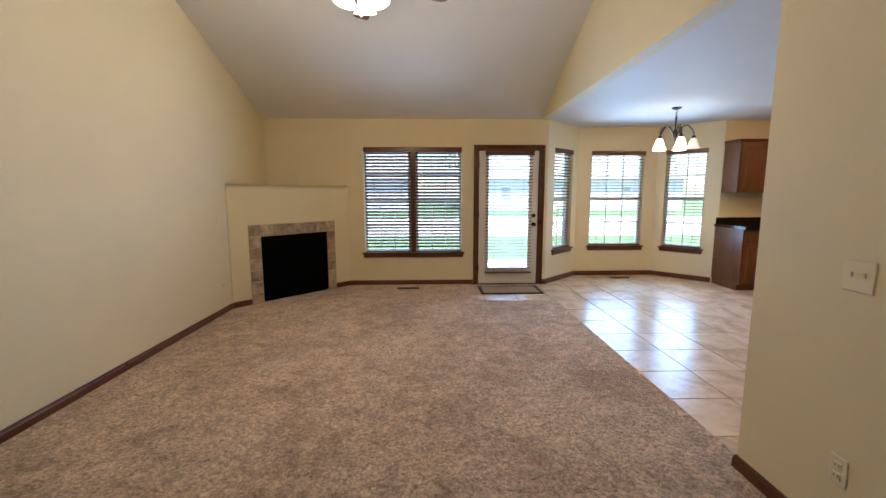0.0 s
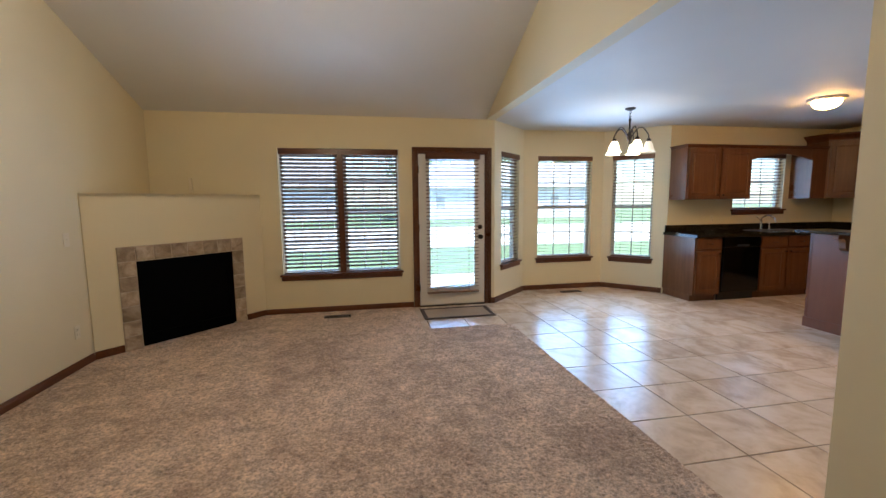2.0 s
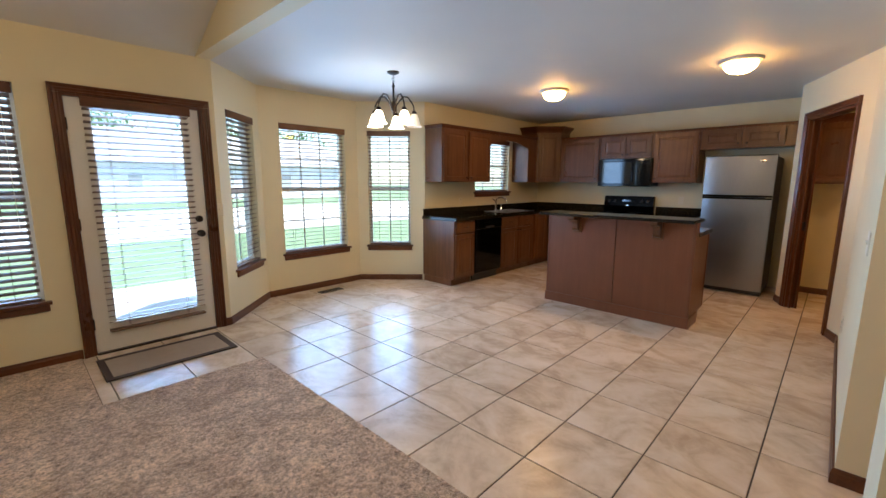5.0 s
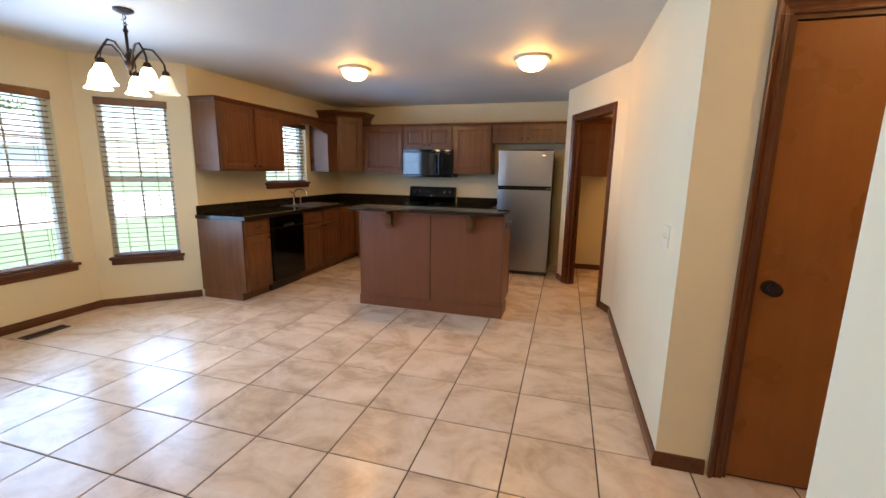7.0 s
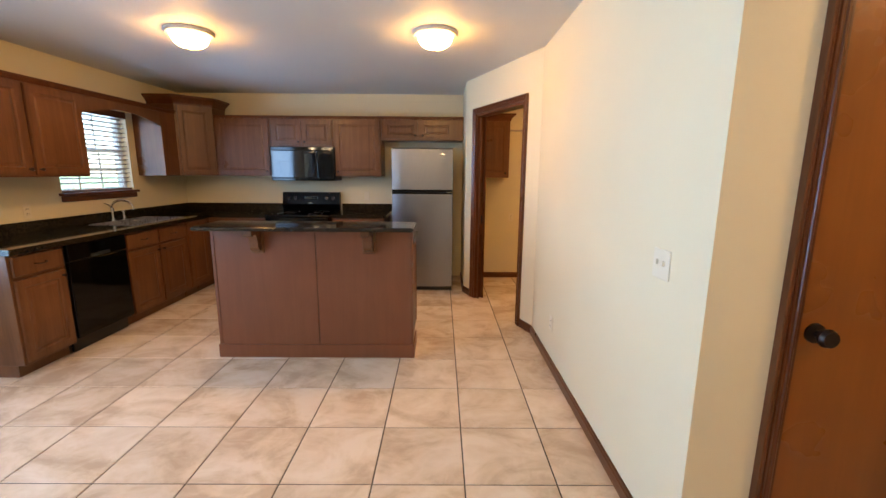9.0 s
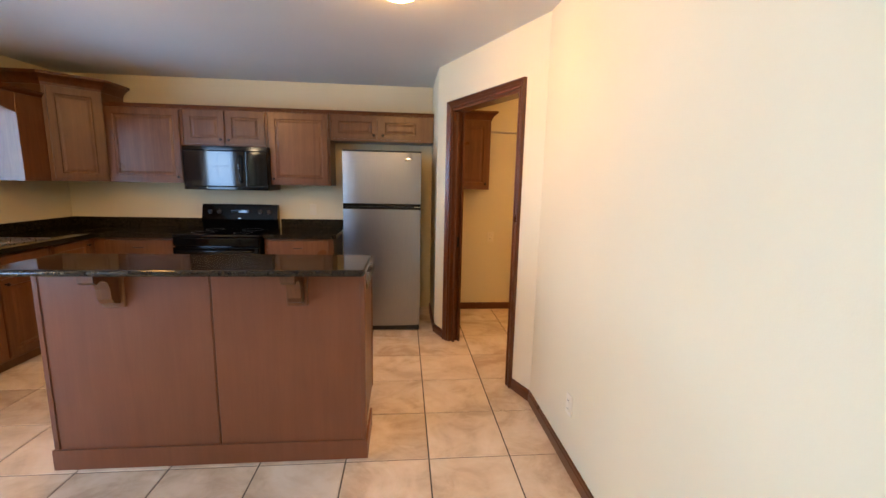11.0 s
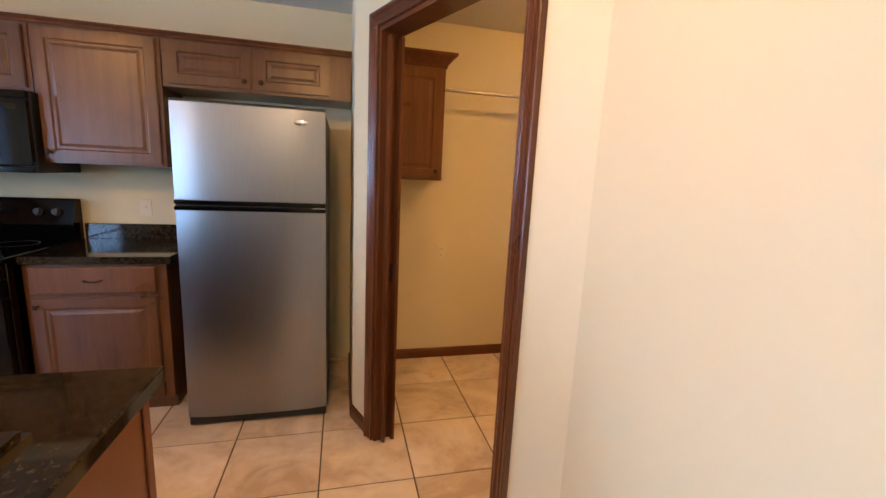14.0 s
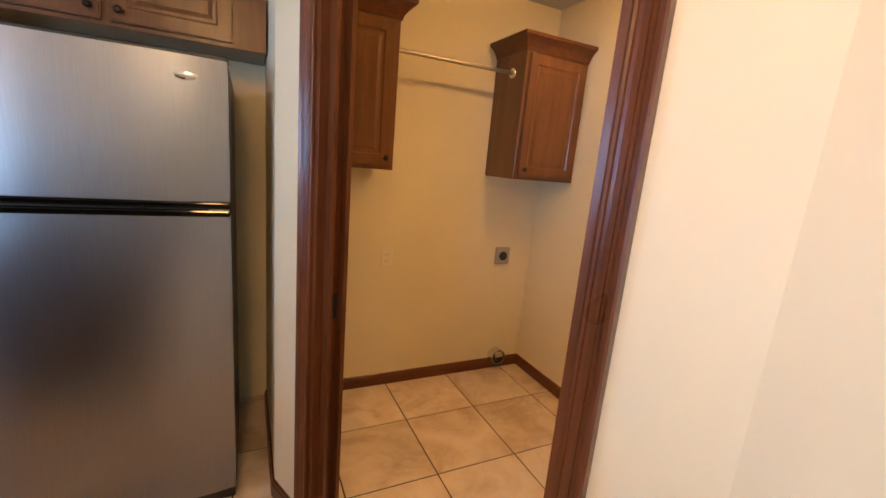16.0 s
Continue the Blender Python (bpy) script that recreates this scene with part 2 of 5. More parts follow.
MATTING = m_plain("mat_fibre", (0.36, 0.28, 0.2), 0.95, vary=0.25, grain=180, relief=0.003)
MAT_EDGE = m_plain("mat_border", (0.055, 0.035, 0.025), 0.85, vary=0.2, grain=180, relief=0.002)
SIDING = m_plain("pale_siding", (0.62, 0.60, 0.68), 0.7)
SHINGLE = m_plain("roof_shingle", (0.34, 0.34, 0.37), 0.9, vary=0.2)
CONCRETE = m_plain("concrete", (0.50, 0.48, 0.45), 0.9, vary=0.15, relief=0.002)
BARK = m_plain("bark", (0.07, 0.05, 0.035), 0.95, vary=0.4, grain=25, relief=0.01)


def m_green(name, a, b_, scale):
    m, nt, b = mat_new(name)
    v = coords(nt)
    n1, n2 = noise_tex(nt, v, scale, 4, 0.7), noise_tex(nt, v, scale * 0.08, 3)
    f = mix(nt, 0.4, n1.outputs["Fac"], n2.outputs["Fac"])
    r = ramp(nt, f.outputs["Result"], [(0.3, a), (0.7, b_)])
    nt.links.new(r.outputs[0], b.inputs["Base Color"])
    b.inputs["Roughness"].default_value = 0.85
    return m


GRASS = m_green("lawn_grass", (0.08, 0.13, 0.06), (0.14, 0.2, 0.10), 14)
LEAF = m_green("leaf_green", (0.06, 0.11, 0.035), (0.12, 0.2, 0.07), 9)


# ---- mesh helpers ----
def finish(name, bm, material, parent=None, label="", smooth=False):
    bmesh.ops.recalc_face_normals(bm, faces=bm.faces[:])
    me = bpy.data.meshes.new(name)
    bm.to_mesh(me)
    bm.free()
    for mt in (material if isinstance(material, (list, tuple)) else (material,)):
        me.materials.append(mt)
    if smooth:
        me.shade_smooth()
        me.set_sharp_from_angle(angle=radians(38))
    ob = new(name, me)
    if parent is not None:
        ob.parent = parent
    if label:
        ob["label"] = label
    return ob


def part(name, bm, material, parent, label="", smooth=False):
    return finish(name, bm, material, parent, label, smooth)


def thing(name, at, rz=0.0, label="", category="", group=""):
    ob = new(name)
    ob.empty_display_size = 0.1
    ob.matrix_world = pose(*at, 0, 0, rz)
    return tagged(ob, label, category, group)


def add_box(bm, x0, x1, y0, y1, z0, z1):
    vs = [bm.verts.new((x, y, z)) for z in (z0, z1) for y in (y0, y1) for x in (x0, x1)]
    for f in ((0, 1, 3, 2), (4, 6, 7, 5), (0, 4, 5, 1), (2, 3, 7, 6), (0, 2, 6, 4), (1, 5, 7, 3)):
        bm.faces.new([vs[i] for i in f])
    return vs


def box(x0, x1, y0, y1, z0, z1, bevel=0.0, seg=1):
    bm = bmesh.new()
    add_box(bm, x0, x1, y0, y1, z0, z1)
    if bevel:
        bmesh.ops.bevel(bm, geom=bm.edges[:], offset=bevel, segments=seg, affect="EDGES", profile=0.5)
    return bm


def boxes(*specs):
    bm = bmesh.new()
    for s in specs:
        add_box(bm, *s)
    return bm


def lathe(profile, n=24, axis_at=(0, 0, 0)):
    """A turned shape: profile of (radius, height) about z."""
    bm = bmesh.new()
    rings = []
    for r, z in profile:
        if r < 1e-5:
            rings.append([bm.verts.new((axis_at[0], axis_at[1], axis_at[2] + z))])
        else:
            rings.append([bm.verts.new((axis_at[0] + r * math.cos(2 * math.pi * k / n), axis_at[1] + r * math.sin(2 * math.pi * k / n), axis_at[2] + z)) for k in range(n)])
    for a, b in zip(rings, rings[1:]):
        for k in range(n):
            j = (k + 1) % n
            if len(a) == 1 and len(b) == 1:
                continue
            if len(a) == 1:
                bm.faces.new((a[0], b[k], b[j]))
            elif len(b) == 1:
                bm.faces.new((a[k], a[j], b[0]))
            else:
                bm.faces.new((a[k], a[j], b[j], b[k]))
    return bm


def tube(points, radius, n=10):
    """A round bar along a list of points; radius may be a list."""
    bm = bmesh.new()
    pts = [Vector(p) for p in points]
    rad = radius if isinstance(radius, (list, tuple)) else [radius] * len(pts)
    rings = []
    for i, p in enumerate(pts):
        d = (pts[min(i + 1, len(pts) - 1)] - pts[max(i - 1, 0)]).normalized()
        u = d.orthogonal().normalized() if abs(d.z) > 0.99 else d.cross(Vector((0, 0, 1))).normalized()
        w = d.cross(u)
        rings.append([bm.verts.new(p + rad[i] * (math.cos(2 * math.pi * k / n) * u + math.sin(2 * math.pi * k / n) * w)) for k in range(n)])
    for a, b in zip(rings, rings[1:]):
        for k in range(n):
            j = (k + 1) % n
            bm.faces.new((a[k], a[j], b[j], b[k]))
    bm.faces.new(rings[0])
    bm.faces.new(rings[-1])
    return bm


def prism(poly, z0, z1):
    bm = bmesh.new()
    lo, hi = [bm.verts.new((x, y, z0)) for x, y in poly], [bm.verts.new((x, y, z1)) for x, y in poly]
    bm.faces.new(lo)
    bm.faces.new(hi)
    for k in range(len(poly)):
        j = (k + 1) % len(poly)
        bm.faces.new((lo[k], lo[j], hi[j], hi[k]))
    return bm


def wall(name, p0, p1, thick, z0, z1, openings=(), material=None, label=""):
    """A wall from p0 to p1; its room face is that line, its body lies to the left of it by thick. Openings: (s0, s1, z0, z1)."""
    p0, p1 = Vector((*p0, 0)), Vector((*p1, 0))
    d = (p1 - p0)
    length = d.length
    d.normalize()
    nrm = Vector((-d.y, d.x, 0)) * thick
    ss = sorted({0.0, length, *[o[0] for o in openings], *[o[1] for o in openings]})
    zs = sorted({z0, z1, *[o[2] for o in openings], *[o[3] for o in openings]})
    ss, zs = [s for s in ss if 0 <= s <= length], [z for z in zs if z0 <= z <= z1]

    def solid(i, k):
        if not (0 <= i < len(ss) - 1 and 0 <= k < len(zs) - 1):
            return False
        cs, cz = (ss[i] + ss[i + 1]) / 2, (zs[k] + zs[k + 1]) / 2
        return not any(o[0] < cs < o[1] and o[2] < cz < o[3] for o in openings)

    bm = bmesh.new()
    cache = {}

    def vert(i, k, side):
        key = (i, k, side)
        if key not in cache:
            cache[key] = bm.verts.new(p0 + d * ss[i] + nrm * side + Vector((0, 0, zs[k])))
        return cache[key]

    for i in range(len(ss) - 1):
        for k in range(len(zs) - 1):
            if not solid(i, k):
                continue
            for side in (0, 1):
                bm.faces.new([vert(i, k, side), vert(i + 1, k, side), vert(i + 1, k + 1, side), vert(i, k + 1, side)])
            for (di, dk), (a, b) in {(-1, 0): ((i, k), (i, k + 1)), (1, 0): ((i + 1, k), (i + 1, k + 1)), (0, -1): ((i, k), (i + 1, k)), (0, 1): ((i, k + 1), (i + 1, k + 1))}.items():
                if not solid(i + di, k + dk):
                    bm.faces.new([vert(*a, 0), vert(*b, 0), vert(*b, 1), vert(*a, 1)])
    ob = finish(name, bm, material or PAINT)
    return tagged(ob, label or "cream painted plaster wall with light roller texture", "wall", kind="structure")


# ---- plan ----
XW, YN, YS, XE, XD = -1.955, 6.70, -1.5, 7.775, 2.05
H, PITCH, RIDGE = 2.44, 0.425, 2.45
BAY = [(2.17, 6.70), (2.84, 7.36), (4.16, 7.36), (4.80, 6.70)]
YR, XH = 2.40, 3.306
YD, XDW = 2.40, 1.97
DG0, DG1 = (5.64, 2.40), (6.977, 2.95)
YU, YUL, XU = 1.215, 2.84, 7.70
DGD = Vector((DG1[0] - DG0[0], DG1[1] - DG0[1])).normalized()
DGA = math.degrees(math.atan2(DGD.y, DGD.x))


def vault(x, y):
    """Height of the vaulted ceiling away from its north-west fold: the north slope up to the ridge, then the south slope."""
    return H + 0.44 * (YN - max(y, RIDGE)) + 0.042 * (x - XD) - PITCH * max(0.0, RIDGE - y)


WIN = (-0.553, 0.90, 0.50, 2.047)
DOOR = (1.13, 2.06, 0.0, 2.018)
wall("wall_west", (XW, YS), (XW, YN), 0.15, 0, 4.7)
wall("wall_north", (XW, YN), BAY[0], 0.15, 0, 2.62, [(WIN[0] - XW, WIN[1] - XW, WIN[2], WIN[3]), (DOOR[0] - XW, DOOR[1] - XW, 0, DOOR[3])])
bayL, bayR = (Vector(BAY[1]) - Vector(BAY[0])).length, (Vector(BAY[3]) - Vector(BAY[2])).length
B1, B2, B3 = (0.20, 0.78), (0.235, 1.125), (0.14, 0.72)
WZ = (0.50, 2.06)
wall("wall_bay_west", BAY[0], BAY[1], 0.15, 0, 2.54, [(*B1, *WZ)])
wall("wall_bay_north", BAY[1], BAY[2], 0.15, 0, 2.54, [(*B2, *WZ)])
wall("wall_bay_east", BAY[2], BAY[3], 0.15, 0, 2.54, [(*B3, *WZ)])
SW = (5.90, 6.80, 1.22, 2.06)
wall("wall_kitchen_north", BAY[3], (XE, YN), 0.15, 0, 2.54, [(SW[0] - BAY[3][0], SW[1] - BAY[3][0], SW[2], SW[3])])
wall("wall_east", (XE, YN + 0.15), (XE, YS - 0.15), 0.15, 0, 2.54)
wall("wall_divider", (XD + 0.12, YS), (XD + 0.12, YN), 0.12, H, 4.6)
wall("wall_hall_west", (XD + 0.12, YS), (XD + 0.12, YD), XD + 0.12 - XDW, 0, H - 0.001)
wall("wall_hall_east", (XH, YR - 0.115), (XH, YS), 0.115, 0, H, [(0.175, 0.935, 0, 2.03)])
wall("wall_kitchen_south", DG0, (XH, YR), 0.115, 0, H)
wall("wall_utility_south", (XE, YU), (5.2, YU), 0.115, 0, H)
wall("wall_utility_east", (XU, YUL), (XU, YU), XE - XU - 0.002, 0, H)
wall("wall_utility_west", (5.2, YU), (5.2, YR - 0.115), 0.115, 0, H)
UO = (0.26, 1.18)
wall("wall_diagonal", DG1, DG0, 0.115, 0, H, [((Vector(DG1) - Vector(DG0)).length - UO[1], (Vector(DG1) - Vector(DG0)).length - UO[0], 0, 2.055)])
wall("wall_fridge_side", (XE, DG1[1]), DG1, 0.11, 0, H)
wall("wall_south", (XE - 0.001, YS), (XW - 0.15, YS), 0.15, 0, 2.76)

flat = finish("ceiling", prism([(XD + 0.12, YS - 0.15), (XE + 0.15, YS - 0.15), (XE + 0.15, YN + 0.15), (4.9, YN + 0.15), (4.25, 7.51), (2.75, 7.51), (2.0 + 0.17, 7.0)], H, H + 0.08), CEIL)
tagged(flat, "flat white textured ceiling over kitchen and dining area", "ceiling", kind="structure")
CREASE_Y = YN - 0.042 * (XD - XW) / 0.06
bm = bmesh.new()
outline = [(XW, YN + 0.01, H), (XW, CREASE_Y, H + 0.38 * (YN - CREASE_Y)), (XW, RIDGE, vault(XW, RIDGE)), (XW, YS - 0.01, vault(XW, YS)), (XD, YS - 0.01, vault(XD, YS)), (XD, RIDGE, vault(XD, RIDGE)), (XD, YN + 0.01, H)]
under, over = ([bm.verts.new((x, y, z + up)) for x, y, z in outline] for up in (0.0, 0.1))
for level in (under, over):
    for face in ((0, 1, 6), (1, 2, 5, 6), (2, 3, 4, 5)):
        bm.faces.new([level[k] for k in face])
for k in range(7):
    j = (k + 1) % 7
    bm.faces.new((under[k], under[j], over[j], over[k]))
tagged(finish("ceiling_vault", bm, CEIL), "vaulted white textured ceiling over living room", "ceiling", kind="structure")

# landing of tile in front of the garden door
LX, LY = 1.05, 5.70
carpet = finish("carpet_floor", prism([(XW, YS), (XD - 0.006, YS), (XD - 0.006, LY), (LX, LY), (LX, YN), (XW, YN)], -0.05, 0.008), CARPET)
tagged(carpet, "beige-brown cut pile carpet with trodden darker patches", "carpet", kind="structure")
floor = finish("floor", prism([(LX + 0.001, LY + 0.001), (XD - 0.006, LY + 0.001), (XD - 0.006, YS), (XE + 0.1, YS), (XE + 0.1, YN + 0.1), (4.85, YN + 0.1), (4.2, 7.45), (2.8, 7.45), (2.1, YN + 0.08), (LX + 0.001, YN + 0.08)], -0.06, -0.004), GROUT)
tagged(floor, "glossy beige stone-look ceramic floor tiles with dark grout", "tile floor", kind="structure")


# ---- trim ----
def trim_run(name, pts, h, t, material, z=0.0):
    """A moulded skirting along points; the body lies to the right of the line."""
    bm = bmesh.new()
    prof = [(0, 0), (t, 0), (t, h * 0.7), (t * 0.75, h * 0.8), (t * 0.6, h * 0.94), (t * 0.25, h), (0, h)]
    P = [Vector((*p, 0)) for p in pts]
    rings = []
    for i, p in enumerate(P):
        d0 = (P[i] - P[i - 1]).normalized() if i else (P[1] - P[0]).normalized()
        d1 = (P[i + 1] - P[i]).normalized() if i < len(P) - 1 else d0
        n0, n1 = Vector((d0.y, -d0.x, 0)), Vector((d1.y, -d1.x, 0))
        n = (n0 + n1).normalized()
        n /= max(0.3, n.dot(n0))
        rings.append([bm.verts.new(p + n * a + Vector((0, 0, b + z))) for a, b in prof])
    for a, b in zip(rings, rings[1:]):
        for k in range(len(prof)):
            j = (k + 1) % len(prof)
            bm.faces.new((a[k], a[j], b[j], b[k]))
    bm.faces.new(rings[0])
    bm.faces.new(rings[-1])
    ob = finish(name, bm, material)
    return tagged(ob, "dark-stained moulded wooden baseboard", "baseboard", kind="structure")


def pt_dg(s, off=0.0):
    return (DG0[0] + DGD.x * s - DGD.y * off, DG0[1] + DGD.y * s + DGD.x * off)


FPA, FPB = (-1.955, 5.44), (-0.77, 6.70)
trim_run("baseboard", [(XW, YS), (XW, 5.44)], 0.075, 0.014, TRIM_Y)
trim_run("baseboard", [(-0.77, YN), (1.065, YN)], 0.075, 0.014, TRIM_X)
trim_run("baseboard", [(2.125, YN), BAY[0], BAY[1], BAY[2], (4.775, 6.726)], 0.075, 0.014, TRIM_X)
trim_run("baseboard", [pt_dg(0.195), DG0, (XH, YR), (XH, 2.185)], 0.075, 0.014, TRIM_X)
trim_run("baseboard", [(7.7, DG1[1]), DG1, pt_dg(1.245)], 0.075, 0.014, TRIM_X)
trim_run("baseboard", [(XD + 0.12, YS), (XD + 0.12, YD), (XDW, YD), (XDW, YS)], 0.075, 0.014, TRIM_Y)
trim_run("baseboard", [(7.0, YUL), (XU, YUL), (XU, YU), (5.3, YU)], 0.075, 0.014, TRIM_Y)


def casing(name, parent, w, h, material, depth=0.018, width=0.06):
    """Moulded casing round an opening w by h, in local x (along), y (out of wall, negative), z."""
    prof = ((0, 0), (0, 0.011), (0.08, 0.014), (0.17, 0.0135), (0.21, 0.010), (0.33, 0.011), (0.46, 0.015), (0.53, 0.0165), (0.56, 0.013), (0.66, 0.016), (0.76, 0.022), (0.92, 0.026), (1.0, 0.024), (1.0, 0))
    k = depth / 0.018
    left = [(-width * u, -d * k) for u, d in prof]
    right = [(w + width * u, -d * k) for u, d in reversed(prof)]
    for poly in (left, right):
        part("casing_side", prism(poly, 0, h), material, parent)
    bm = bmesh.new()
    ends = []
    for sgn, edge in ((-1, 0.0), (1, w)):
        ends.append([bm.verts.new((edge + sgn * width * u, -d * k, h + width * u)) for u, d in prof])
    for a in range(len(prof)):
        b = (a + 1) % len(prof)
        bm.faces.new((ends[0][a], ends[0][b], ends[1][b], ends[1][a]))
    for e, edge in zip(ends, (0.0, w)):
        low = [bm.verts.new((v.co.x, v.co.y, h + 0.0005)) for v in e]
        for a in range(1, len(prof) - 1):
            bm.faces.new((e[a], e[a + 1], low[a + 1], low[a])) if (e[a + 1].co - low[a + 1].co).length > 1e-4 and (e[a].co - low[a].co).length > 1e-4 else None
    bmesh.ops.recalc_face_normals(bm, faces=bm.faces)
    part("casing_head", bm, material, parent)


# ---- windows and blinds ----
def slat_mesh(w):
    bm = bmesh.new()
    prof = [(-0.024, -0.0025), (-0.012, 0.0006), (0, 0.0016), (0.012, 0.0006), (0.024, -0.0025)]
    rows = [[bm.verts.new((x, y, z + dz)) for y, z in prof] for x in (0, w) for dz in (0, 0.0028)]
    for a, b in ((0, 2), (1, 3)):
        for k in range(4):
            bm.faces.new((rows[a][k], rows[a][k + 1], rows[b][k + 1], rows[b][k]))
    for a, b in ((0, 1), (2, 3)):
        for k in range(4):
            bm.faces.new((rows[a][k], rows[a][k + 1], rows[b][k + 1], rows[b][k]))
    for k in (0, 4):
        bm.faces.new((rows[0][k], rows[1][k], rows[3][k], rows[2][k]))
    bmesh.ops.recalc_face_normals(bm, faces=bm.faces[:])
    me = bpy.data.meshes.new("slat")
    bm.to_mesh(me)
    bm.free()
    me.materials.append(SLAT)
    return me


def blind(at, rz, w, z0, z1, tilt, y=0.035, label="", pitch=0.0475, bundle=0):
    """A wooden slat blind; at: left end of the opening on the room face, local y into the wall."""
    b = thing("window_blind", (at[0], at[1], 0), rz, label or "brown wooden slat blind lowered in the window, slats open", "blind", "window blinds")
    part("valance", box(-0.004, w + 0.004, y - 0.042, y - 0.03, z1 - 0.075, z1 - 0.002, 0.003), TRIM_X, b)
    part("headrail", box(0.004, w - 0.004, y - 0.028, y + 0.028, z1 - 0.05, z1 - 0.004), SLAT, b)
    me = slat_mesh(w - 0.016)
    z = z1 - 0.085
    n = 0
    stack = z0 + 0.03 + bundle * 0.006
    while z > stack + 0.02:
        s = new("slat", me)
        s.parent = b
        s.matrix_local = pose(0.008, y, z, tilt)
        z -= pitch
        n += 1
    for k in range(bundle):
        s = new("slat", me)
        s.parent = b
        s.matrix_local = pose(0.008, y, z0 + 0.032 + k * 0.0055)
    part("bottom_rail", box(0.006, w - 0.006, y - 0.026, y + 0.026, z0 + 0.006, z0 + 0.026, 0.004), SLAT, b)
    for xx in (0.14, w - 0.14):
        part("ladder_cord", boxes((xx - 0.0015, xx + 0.0015, y - 0.027, y - 0.0255, z0 + 0.02, z1 - 0.05), (xx - 0.0015, xx + 0.0015, y + 0.0255, y + 0.027, z0 + 0.02, z1 - 0.05)), SLAT, b)
    part("pull_cord", tube([(w - 0.06, y - 0.032, z1 - 0.06), (w - 0.06, y - 0.034, z0 + 0.55)], 0.0018, 6), PLATE, b)
    return b


WATTS = 7.5


def window_unit(name, at, rz, w, z0, z1, cols=3, rows=2, sill=True, label="", depth=0.068):
    """Double-hung vinyl window with muntins, set into the wall, with a wooden sill and apron."""
    win = thing(name, (at[0], at[1], 0), rz, label or "white vinyl double-hung window with grid bars and a dark wooden sill", "window")
    win["kind"] = "structure"
    f, y0, y1 = 0.035, 0.075, 0.135
    part("window_frame", boxes((0, f, y0, y1, z0, z1), (w - f, w, y0, y1, z0, z1), (f, w - f, y0, y1, z0, z0 + f), (f, w - f, y0, y1, z1 - f, z1)), VINYL, win)
    zm = (z0 + z1) / 2
    part("meeting_rail", box(f, w - f, y0 + 0.002, y1 - 0.002, zm - 0.022, zm + 0.022, 0.003), VINYL, win)
    window_light(at, rz, w / 2, depth, zm, w - 0.08, z1 - z0 - 0.08, WATTS if depth > 0 else WATTS * 0.55)
    for lo, hi, yy in ((z0 + f, zm - 0.022, 0.096), (zm + 0.022, z1 - f, 0.118)):
        g = part("pane", box(f, w - f, yy, yy + 0.004, lo, hi), GLASS, win)
        g.visible_shadow = False
        bars = []
        for c in range(1, cols):
            x = f + (w - 2 * f) * c / cols
            bars.append((x - 0.008, x + 0.008, yy - 0.006, yy - 0.001, lo, hi))
        for r in range(1, rows):
            z = lo + (hi - lo) * r / rows
            bars.append((f, w - f, yy - 0.0065, yy - 0.0015, z - 0.008, z + 0.008))
        for s in bars:
            part("muntin", boxes(s), VINYL, win)
    if sill:
        part("window_sill", box(-0.035, w + 0.035, -0.045, 0.074, z0 - 0.022, z0 + 0.004, 0.006, 2), TRIM_X, win)
        part("apron", box(-0.02, w + 0.02, -0.022, -0.001, z0 - 0.075, z0 - 0.022, 0.006), TRIM_X, win)
    return win


half = (WIN[1] - WIN[0]) / 2
for k in range(2):
    x0 = WIN[0] + k * half
    window_unit("window_%d" % (k + 1), (x0 + (0.037 if k else 0), YN), 0, half - 0.037, WIN[2], WIN[3], 3, 2, sill=False)
    blind((x0 + (0.030 if k else 0.012), YN), 0, half - 0.042, WIN[2], WIN[3], -40)
post = finish("trim_mullion", box(WIN[0] + half - 0.036, WIN[0] + half + 0.036, YN + 0.0, YN + 0.134, WIN[2], WIN[3] - 0.001, 0.004), TRIM)
tagged(post, "dark-stained wooden mullion between the paired windows", "trim", kind="structure")
sl = thing("window_sill", (WIN[0], YN, 0), 0, "dark-stained wooden window sill with apron", "sill")
sl["kind"] = "structure"
wid = WIN[1] - WIN[0]
part("stool", box(-0.035, wid + 0.035, -0.045, 0.074, 0.478, 0.504, 0.006, 2), TRIM_X, sl)
part("apron", box(-0.02, wid + 0.02, -0.022, -0.001, 0.425, 0.478, 0.006), TRIM_X, sl)


def on_line(a, b, s):
    d = (Vector(b) - Vector(a)).normalized()
    return (a[0] + d.x * s, a[1] + d.y * s), math.degrees(math.atan2(d.y, d.x))


for nm, a, b, sp, tilt, cols in (("window_3", BAY[0], BAY[1], B1, -15, 2), ("window_4", BAY[1], BAY[2], B2, -7, 3), ("window_5", BAY[2], BAY[3], B3, -9, 2)):
    at, rz = on_line(a, b, sp[0])
    window_unit(nm, at, rz, sp[1] - sp[0], *WZ, cols, 2, depth=-0.014)
    blind(at, rz, sp[1] - sp[0], WZ[0], WZ[1], tilt, bundle=0)
window_unit("window_6", (SW[0], YN), 0, SW[1] - SW[0], SW[2], SW[3], 3, 2)
blind((SW[0], YN), 0, SW[1] - SW[0], SW[2], SW[3], -14)

